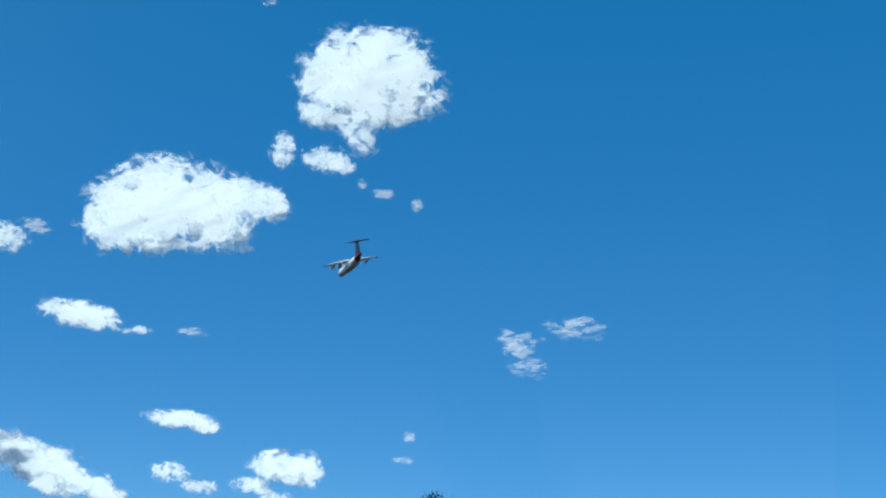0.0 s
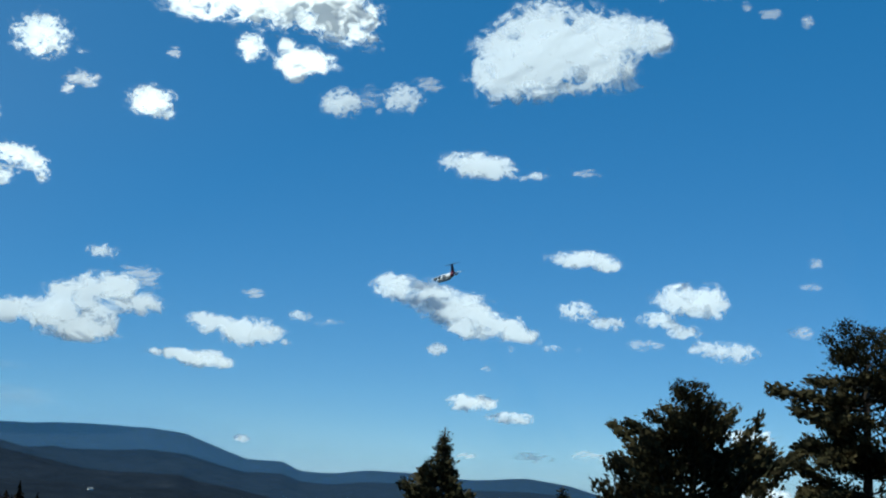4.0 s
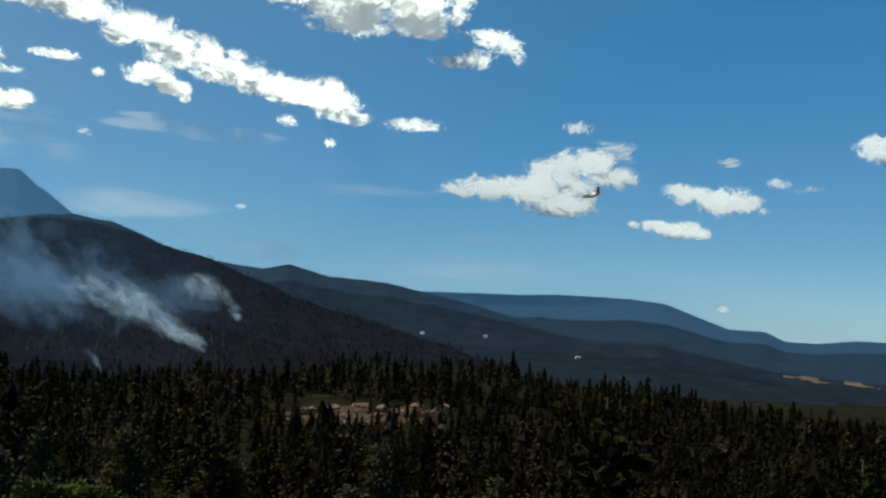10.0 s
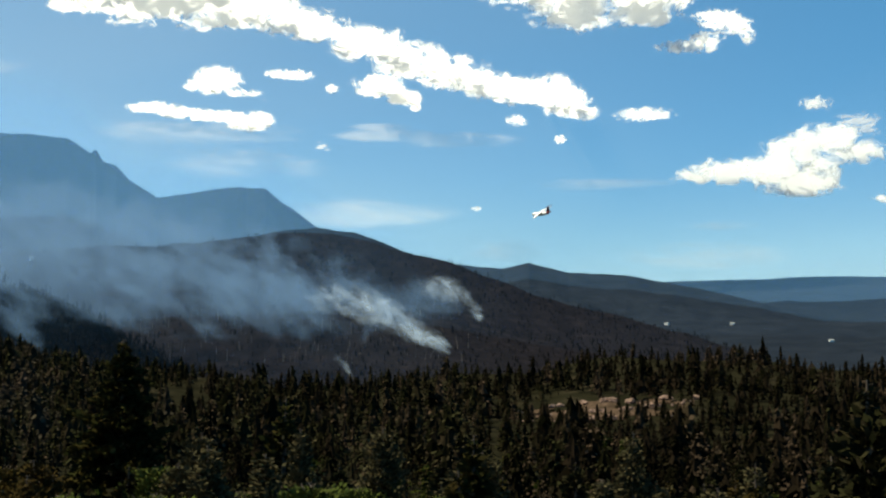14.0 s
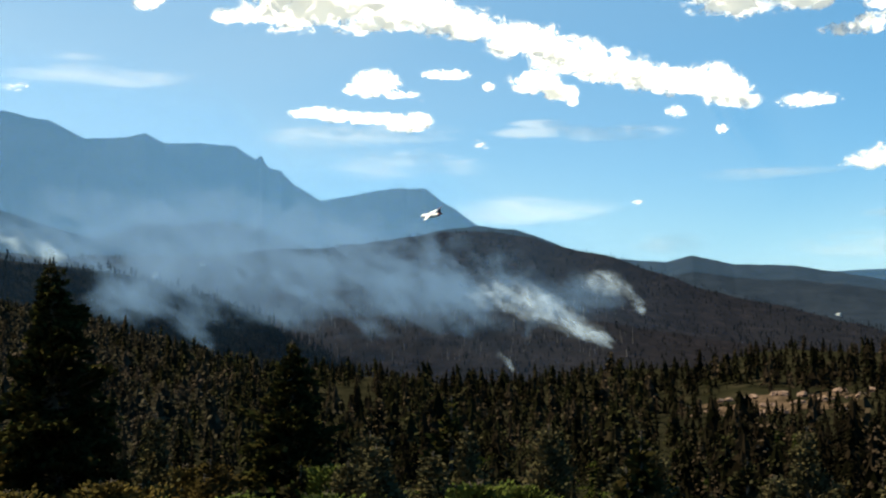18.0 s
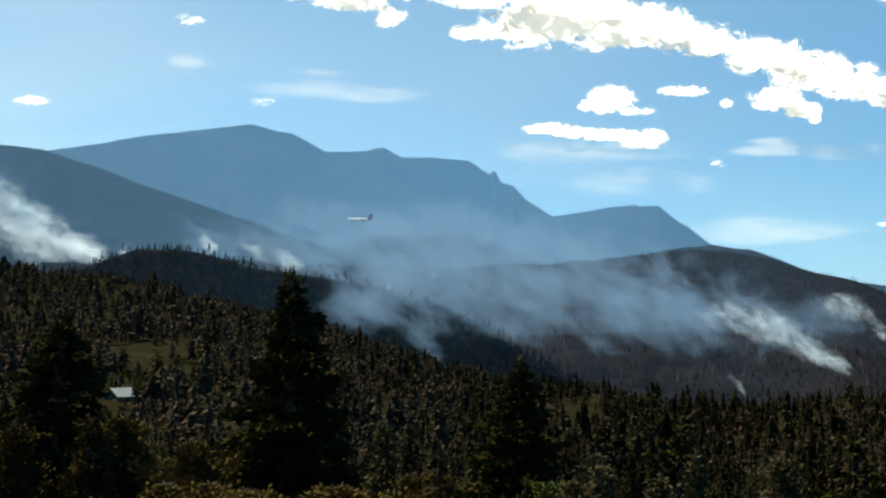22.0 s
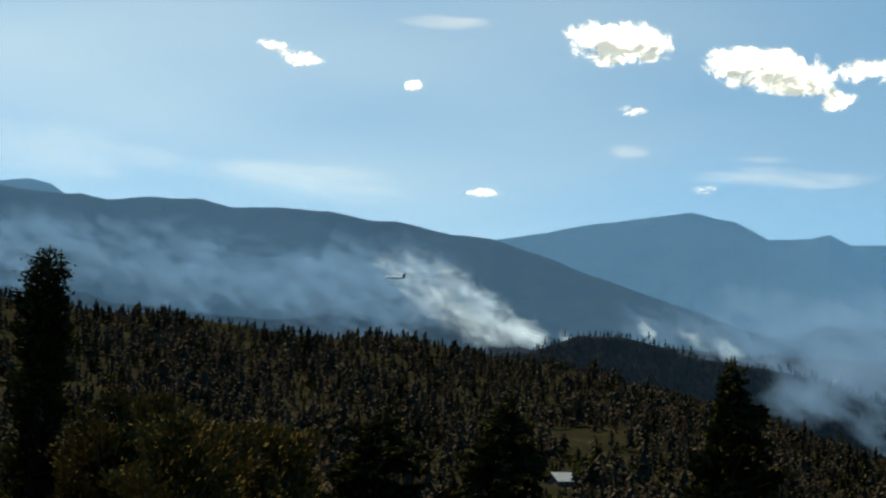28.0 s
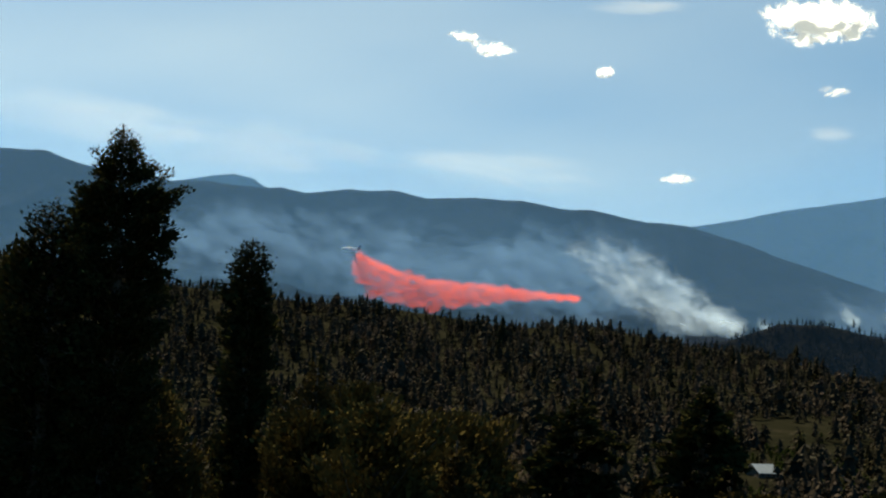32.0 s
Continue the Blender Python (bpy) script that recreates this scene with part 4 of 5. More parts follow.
cloud("cumulus", (14.95, 14.44, 2.77, 1.21), (12.51, 14.40, 2.46, 1.02), (17.01, 14.13, 1.41, 1.06), (10.71, 14.52, 1.32, 0.58), (9.36, 14.58, 0.48, 0.32), (14.42, 12.95, 2.04, 0.67), (14.90, 12.36, 1.03, 0.39), (17.28, 12.86, 1.41, 0.62), (18.73, 13.11, 0.58, 0.49), (13.48, 15.39, 1.37, 0.63), (14.77, 15.52, 0.93, 0.45))
cloud("cumulus", (19.19, 14.09, 0.46, 0.41), (19.01, 13.40, 0.37, 0.35))
cloud("cumulus", (20.38, 12.55, 0.86, 0.34), (21.31, 12.20, 0.50, 0.30), (21.78, 11.73, 0.27, 0.31), (19.80, 11.56, 0.58, 0.35), (18.61, 11.43, 0.65, 0.24))
cloud("cumulus", (25.98, 15.37, 0.80, 0.50), (26.44, 14.99, 0.53, 0.20))
cloud("wispy", (22.84, 15.99, 0.65, 0.29))
cloud("wispy", (22.42, 15.53, 0.22, 0.16))
cloud("cumulus", (0.01, 13.32, 1.80, 0.72), (2.50, 12.46, 1.62, 0.62), (4.91, 11.74, 1.55, 0.69), (6.01, 12.05, 0.82, 0.48), (7.19, 11.00, 1.58, 0.75), (9.01, 10.50, 1.46, 0.73), (10.92, 9.91, 1.35, 0.63), (12.27, 9.67, 0.98, 0.62), (13.68, 9.81, 1.12, 0.71), (14.51, 9.25, 1.14, 0.66), (15.46, 8.72, 0.70, 0.42), (-2.51, 13.72, 1.84, 0.76), (-6.15, 14.75, 2.70, 0.64), (-3.15, 13.88, 2.39, 0.93), (-4.95, 13.28, 2.02, 0.82), (-7.53, 13.11, 1.12, 0.40), (-2.21, 12.52, 1.19, 0.42), (-0.49, 12.94, 1.68, 0.61), (-9.47, 15.04, 1.86, 0.48))
cloud("cumulus", (17.25, 8.58, 0.99, 0.25))
cloud("cumulus", (-14.47, 14.95, 1.97, 0.79), (-15.68, 15.35, 1.05, 0.50), (-13.02, 14.43, 1.39, 0.68), (-11.34, 13.57, 0.88, 0.45))
cloud("cumulus", (-20.79, 16.01, 1.96, 0.80), (-22.22, 16.38, 0.87, 0.50), (-21.02, 15.25, 0.86, 0.33), (-19.38, 15.79, 0.85, 0.57))
cloud("cumulus", (2.01, 10.30, 0.66, 0.18))
cloud("cumulus", (-1.45, 10.10, 0.93, 0.49), (-0.76, 9.52, 1.32, 0.22), (-2.34, 9.79, 0.67, 0.27), (0.69, 9.24, 0.65, 0.13))
cloud("cumulus", (5.64, 10.03, 1.08, 0.40), (6.66, 9.41, 0.72, 0.36), (5.26, 9.60, 0.80, 0.24), (7.22, 8.97, 0.28, 0.20))
cloud("cumulus", (3.55, 9.78, 0.25, 0.17))
cloud("cumulus", (-4.16, 8.79, 1.11, 0.28), (-1.86, 8.53, 1.34, 0.27), (-0.07, 8.32, 1.05, 0.41), (-3.00, 8.61, 1.13, 0.23))
cloud("cirrus", (-1.85, 7.84, 3.82, 0.55))
cloud("cirrus", (-0.49, 6.47, 3.32, 0.59))
cloud("cumulus", (1.53, 10.40, 0.75, 0.19))
cloud("wispy", (3.10, 7.27, 0.32, 0.18))
cloud("cirrus", (6.33, 7.75, 2.52, 0.25))
cloud("cirrus", (5.72, 8.13, 1.20, 0.15))
cloud("cirrus", (4.74, 4.34, 3.49, 0.57))
cloud("cumulus", (11.70, 8.40, 0.37, 0.23))
cloud("cumulus", (13.62, 7.58, 0.22, 0.17))
cloud("cirrus", (14.84, 5.57, 3.37, 0.23))
cloud("cirrus", (11.43, 2.71, 1.61, 0.45))
cloud("cirrus", (20.05, 2.41, 3.08, 0.54))
cloud("wispy", (9.90, 4.51, 0.24, 0.12))
cloud("cirrus", (20.74, 3.71, 1.42, 0.20))
cloud("wispy", (-3.85, 14.98, 0.37, 0.17))
cloud("cirrus", (-13.75, 10.33, 3.40, 0.33), (-14.48, 11.05, 1.33, 0.19), (-12.28, 10.02, 1.95, 0.19))
cloud("wispy", (-16.76, 9.78, 0.58, 0.15))
cloud("wispy", (-20.03, 13.08, 0.54, 0.17))
cloud("wispy", (-26.58, 9.34, 0.64, 0.17))
cloud("cirrus", (-20.18, 11.32, 0.74, 0.25))
cloud("cumulus", (-36.28, 15.17, 0.55, 0.19), (-34.90, 14.67, 0.70, 0.26))
cloud("cumulus", (-29.91, 13.88, 0.33, 0.22))
cloud("wispy", (-20.05, 13.11, 0.54, 0.17))
cloud("cirrus", (-28.23, 16.63, 2.13, 0.28))
cloud("cirrus", (-52.36, 10.37, 4.83, 0.94))
cloud("cirrus", (-44.73, 9.72, 4.59, 0.92))
cloud("wispy", (-26.71, 9.35, 0.46, 0.16))
cloud("cirrus", (-34.9, 9.3, 4.4, 0.8))


# ---- haze: blue air between the ridges, below their skyline ----
SKYLINE_AZ = (-60, -50, -44, -30, -24, -17, -8, -5, -1, 1, 4, 8, 15, 27, 33, 40)
SKYLINE_EL = (8.4, 8.1, 8.0, 6.6, 7.5, 8.7, 7.3, 5.4, 5.3, 5.2, 3.3, 2.2, 1.7, 1.5, 0.4, 0.0)


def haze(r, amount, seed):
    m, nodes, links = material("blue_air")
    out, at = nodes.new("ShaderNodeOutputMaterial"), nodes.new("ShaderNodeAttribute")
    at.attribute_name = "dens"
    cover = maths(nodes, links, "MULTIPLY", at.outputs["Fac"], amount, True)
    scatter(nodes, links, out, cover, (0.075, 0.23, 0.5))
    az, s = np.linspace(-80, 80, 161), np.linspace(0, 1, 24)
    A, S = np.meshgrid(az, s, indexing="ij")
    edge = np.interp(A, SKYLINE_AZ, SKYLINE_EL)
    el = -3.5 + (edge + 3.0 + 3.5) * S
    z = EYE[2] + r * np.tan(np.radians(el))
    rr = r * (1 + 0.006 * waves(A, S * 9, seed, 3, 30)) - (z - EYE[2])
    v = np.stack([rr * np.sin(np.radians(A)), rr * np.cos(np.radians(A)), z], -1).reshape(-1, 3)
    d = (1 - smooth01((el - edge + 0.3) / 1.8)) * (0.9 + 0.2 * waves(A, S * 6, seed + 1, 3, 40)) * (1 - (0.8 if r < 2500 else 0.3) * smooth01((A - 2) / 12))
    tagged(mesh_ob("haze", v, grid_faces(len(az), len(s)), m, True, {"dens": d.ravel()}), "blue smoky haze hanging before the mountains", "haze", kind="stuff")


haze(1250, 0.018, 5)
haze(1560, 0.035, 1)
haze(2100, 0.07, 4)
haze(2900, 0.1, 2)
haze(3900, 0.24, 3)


def smoke_veil():
    """Added sheet of thin white haze: brightens the sunward sky and horizon, thinning rightward."""
    m, nodes, links = material("sky_whitening_veil")
    out, at = nodes.new("ShaderNodeOutputMaterial"), nodes.new("ShaderNodeAttribute")
    at.attribute_name = "dens"
    scatter(nodes, links, out, at.outputs["Fac"], (0.82, 0.88, 0.84))
    az, el = np.linspace(-110, 74, 140), np.linspace(-1, 44, 60)
    A, E = np.meshgrid(az, el, indexing="ij")
    r = 4965.0
    v = np.stack([r * np.sin(np.radians(A)) * np.cos(np.radians(E)), r * np.cos(np.radians(A)) * np.cos(np.radians(E)), EYE[2] + r * np.sin(np.radians(E))], -1).reshape(-1, 3)
    d = (0.13 * smooth01((60 - A) / 110) * (1 - smooth01((E - 14) / 30)) + 0.1 * np.exp(-np.clip(E, 0, 50) / 6) + 0.05 * smooth01((2 - A) / 40) * np.exp(-np.clip(E - 7, 0, 50) / 4)) * (1 + 0.25 * waves(A, E * 3, 77, 4, 30))
    tagged(mesh_ob("smoke_veil", v, grid_faces(len(az), len(el)), m, True, {"dens": np.clip(d, 0, 1).ravel()}), "thin white haze veil added to brighten the sunward sky", "haze", kind="stuff")


smoke_veil()


# ---- smoke ----
SMOKE = []


def smoke(label, mat, dist, puffs, layers=4, step=6.0, **more):
    SMOKE.append(sheet_stack("smoke_plume", label, "smoke", "smoke of the wildfire", "smoke_layer", mat, dist, puffs, layers, step, run_on=True, seed=200 + len(SMOKE), **more))


smoke("dense white smoke column rising behind the wooded crest", M_SMOKE, 1960, [(-23.60, 2.94, 0.49, 0.40), (-24.49, 3.21, 0.95, 0.66), (-25.91, 3.57, 1.5, 1.05), (-27.34, 4.2, 2.0, 1.5), (-28.7, 5.0, 2.1, 1.7), (-30.1, 5.75, 1.8, 1.4)], 5, 6.0, fade=1.45)
smoke("thin smoke drifting off the white column", M_SMOKE_THIN, 1985, [(-30.11, 3.64, 3.00, 1.13), (-33.70, 4.44, 3.03, 1.38), (-37.05, 4.98, 3.03, 1.51), (-40.38, 5.26, 3.01, 1.50), (-44.16, 5.48, 3.02, 1.49), (-48.04, 5.42, 2.87, 1.47)], 3, 14.0)
smoke("faint high smoke before the dark ridge", M_SMOKE_THIN, 2000, [(-27.80, 4.61, 2.21, 1.25), (-30.29, 5.51, 2.45, 1.50), (-32.98, 4.89, 2.44, 1.74)], 3, 14.0)
smoke("small pale puff of smoke over the hump", M_SMOKE_PALE, 1440, [(-18.89, 3.30, 0.35, 0.30), (-19.31, 3.83, 0.50, 0.45), (-20.00, 4.36, 0.60, 0.50)], 3, 4.0, fade=2.00)
smoke("pale smoke puff leaning over the hump", M_SMOKE_PALE, 1440, [(-15.19, 2.58, 0.44, 0.29), (-16.00, 2.93, 0.73, 0.44), (-16.92, 3.38, 0.83, 0.59), (-17.75, 3.89, 0.74, 0.59)], 3, 5.0, fade=1.40)
smoke("short pale smoke puff at the crest", M_SMOKE_PALE, 1960, [(-22.16, 2.49, 0.29, 0.30), (-22.37, 2.93, 0.39, 0.45), (-22.70, 3.42, 0.44, 0.50)], 3, 4.0, fade=1.60)
smoke("grey smoke creeping up behind the fir", M_SMOKE_THIN, 1225, [(-12.15, 0.52, 1.70, 0.90), (-10.94, 1.50, 1.74, 1.07), (-11.21, 2.45, 1.99, 1.00), (-12.72, 3.37, 2.22, 1.08)], 3, 8.0)
smoke("narrow white smoke plume at the fire's edge", M_SMOKE_FINE, 1225, [(10.09, -0.24, 0.22, 0.26), (9.80, 0.09, 0.33, 0.36), (9.32, 0.54, 0.48, 0.41), (8.72, 0.91, 0.75, 0.55), (7.83, 1.28, 1.16, 0.73)], 4, 4.0, fade=1.30)
smoke("white smoke plume rising from the fire front", M_SMOKE_FINE, 1215, [(8.64, -1.66, 0.28, 0.24), (8.12, -1.33, 0.5, 0.38), (7.32, -0.91, 0.70, 0.47), (6.49, -0.39, 0.92, 0.61), (5.08, 0.20, 1.46, 0.85), (3.35, 0.93, 1.73, 1.01)], 4, 4.0, fade=1.10)
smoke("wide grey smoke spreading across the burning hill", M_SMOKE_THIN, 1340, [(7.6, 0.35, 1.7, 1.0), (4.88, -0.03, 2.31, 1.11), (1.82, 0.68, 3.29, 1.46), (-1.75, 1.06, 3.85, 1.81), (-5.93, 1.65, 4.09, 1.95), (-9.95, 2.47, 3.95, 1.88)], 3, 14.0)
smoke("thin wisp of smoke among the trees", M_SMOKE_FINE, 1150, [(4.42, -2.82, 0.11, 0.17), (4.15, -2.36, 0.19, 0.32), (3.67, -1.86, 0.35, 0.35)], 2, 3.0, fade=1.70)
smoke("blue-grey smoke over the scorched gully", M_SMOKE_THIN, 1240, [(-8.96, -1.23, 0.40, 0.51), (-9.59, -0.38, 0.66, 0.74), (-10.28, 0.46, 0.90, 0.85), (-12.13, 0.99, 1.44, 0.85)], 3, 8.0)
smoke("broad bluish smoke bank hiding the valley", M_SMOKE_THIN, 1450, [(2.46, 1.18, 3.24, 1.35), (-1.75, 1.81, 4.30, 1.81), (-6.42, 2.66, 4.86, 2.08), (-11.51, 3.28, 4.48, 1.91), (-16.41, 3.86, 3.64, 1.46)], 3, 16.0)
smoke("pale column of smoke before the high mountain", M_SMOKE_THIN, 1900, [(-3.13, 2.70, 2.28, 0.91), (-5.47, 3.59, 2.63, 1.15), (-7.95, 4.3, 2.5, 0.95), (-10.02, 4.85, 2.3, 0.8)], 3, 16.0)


# ---- air tanker: four-engined high-wing jet ----
M_WHITE = surface("white_paint", [(0.3, (0.82, 0.82, 0.81)), (0.7, (0.9, 0.9, 0.89))], 0.8, 0.35, coat=0.3)
M_RED = surface("dark_red_paint", [(0.3, (0.16, 0.02, 0.03)), (0.7, (0.24, 0.03, 0.04))], 0.8, 0.4, coat=0.3)
M_NAVY = surface("navy_paint", [(0.3, (0.025, 0.02, 0.06)), (0.7, (0.05, 0.03, 0.09))], 0.8, 0.4, coat=0.3)
M_METAL = surface("bare_metal", [(0.3, (0.35, 0.35, 0.36)), (0.7, (0.5, 0.5, 0.5))], 2.0, 0.35, metal=0.9)
M_GLASS = surface("dark_cockpit_glass", [(0.3, (0.01, 0.012, 0.015)), (0.7, (0.02, 0.022, 0.025))], 2.0, 0.1)


def loft(sections, sides=24):
    """A body through round sections: x, centre height, half width, half height."""
    a = np.arange(sides) * 6.2832 / sides
    v = np.concatenate([np.stack([np.full(sides, x), w * np.cos(a), z + h * np.sin(a)], 1) for x, z, w, h in sections])
    return v, grid_faces(len(sections), sides, True)


def slab(outline, thick, axis=2):
    """A tapered flying surface: outline corners (a, b, c) with a half thickness each, bevelled to a thin rim."""
    bm = bmesh.new()
    top, low, rim = [], [], []
    mid = Vector(np.mean([o for o in outline], 0))
    for o, t in zip(outline, thick):
        o = Vector(o)
        inner = o + (mid - o) * 0.1
        up = Vector((0, 0, t)) if axis == 2 else Vector((0, t, 0))
        top.append(bm.verts.new(inner + up))
        low.append(bm.verts.new(inner - up))
        rim.append(bm.verts.new(o))
    n = len(outline)
    bm.faces.new(top)
    bm.faces.new(low[::-1])
    for i in range(n):
        j = (i + 1) % n
        bm.faces.new((rim[i], rim[j], top[j], top[i]))
        bm.faces.new((rim[j], rim[i], low[i], low[j]))
    bmesh.ops.recalc_face_normals(bm, faces=bm.faces)
    return bm


def build_plane():
    plane = tagged(new("airplane"), "white four-engined air tanker jet with a dark navy and red tail", "airplane")
    v, f = loft([(14.3, -0.35, 0.05, 0.05), (13.7, -0.25, 0.7, 0.65), (12.6, -0.1, 1.25, 1.2), (11, 0, 1.65, 1.65), (9, 0, 1.78, 1.78), (-5, 0, 1.78, 1.78), (-8, 0.25, 1.5, 1.5), (-11, 0.65, 0.95, 1.0), (-13.6, 1.0, 0.4, 0.5), (-14.3, 1.1, 0.1, 0.2)])
    fuselage = under(mesh_ob("fuselage", v, f, M_WHITE, True), plane)
    v, f = loft([(9, -0.55, 0.4, 0.3), (7, -0.75, 1.5, 1.1), (3, -0.85, 1.75, 1.3), (-4, -0.85, 1.75, 1.3), (-8, -0.3, 1.2, 1.0), (-11, 0.35, 0.6, 0.6)])
    under(mesh_ob("retardant_tank", v, f, M_WHITE, True), plane, "white belly tank")
    v, f = loft([(-8.6, 0.33, 1.42, 1.43), (-11, 0.65, 0.98, 1.03), (-13.6, 1.0, 0.43, 0.53), (-14.4, 1.1, 0.12, 0.22)])
    under(mesh_ob("tail_cone", v, f, M_RED, True), plane, "dark red tail cone")
    bm = slab([(12.9, -0.7, 0.62), (12.9, 0.7, 0.62), (11.9, 1.1, 1.25), (11.9, -1.1, 1.25)], [0.12] * 4)
    part("windscreen", bm, M_GLASS, fuselage, "dark cockpit glass")
    for s in (1, -1):
        part("wing", slab([(3.2, 0.9 * s, 1.95), (-0.4, 12.2 * s, 1.25), (-2.0, 12.2 * s, 1.25), (-2.6, 0.9 * s, 1.95)], [0.32, 0.1, 0.1, 0.32]), M_WHITE, plane)
        part("wing_tip", slab([(-0.35, 12.22 * s, 1.25), (-0.9, 13.2 * s, 1.18), (-2.0, 13.2 * s, 1.18), (-2.0, 12.22 * s, 1.25)], [0.08] * 4), M_NAVY, plane, "dark painted wing tip")
        for y in (4.3, 7.9):
            z = 1.95 - (y - 0.9) * 0.062 - 0.95
            x = 2.4 - (y - 0.9) * 0.31
            v, f = loft([(x + 1.5, z, 0.55, 0.55), (x + 1.35, z, 0.72, 0.72), (x, z, 0.76, 0.76), (x - 1.4, z, 0.5, 0.5), (x - 1.9, z, 0.28, 0.28)], 14)
            v[:, 1] += y * s
            engine = under(mesh_ob("engine", v, f, M_WHITE, True), plane)
            v, f = loft([(x + 1.53, z, 0.6, 0.6), (x + 1.45, z, 0.68, 0.68), (x + 1.3, z, 0.7, 0.7)], 14)
            v[:, 1] += y * s
            under(mesh_ob("intake", v, f, M_METAL, True), engine, "bare metal intake lip")
            part("pylon", slab([(x + 0.8, y * s, z + 0.95), (x - 1.4, y * s, z + 0.95), (x - 1.1, y * s, z + 0.4), (x + 1.0, y * s, z + 0.4)], [0.12] * 4, 1), M_WHITE, engine)
        part("tailplane", slab([(-11.6, 0.05 * s, 6.6), (-13.1, 5.5 * s, 6.5), (-14.3, 5.5 * s, 6.5), (-14.4, 0.05 * s, 6.6)], [0.16, 0.07, 0.07, 0.16]), M_NAVY, plane, "dark tailplane")
    part("fin", slab([(-8.8, 0, 2.6), (-11.4, 0, 6.75), (-14.2, 0, 6.75), (-13.3, 0, 2.6)], [0.28, 0.16, 0.16, 0.24], 1), M_NAVY, plane, "dark navy fin")
    part("fin_root", slab([(-6.9, 0, 1.1), (-8.7, 0, 2.62), (-13.3, 0, 2.62), (-13.0, 0, 1.2)], [0.3, 0.28, 0.24, 0.26], 1), M_RED, plane, "dark red fin root")
    return plane


PLANE = build_plane()
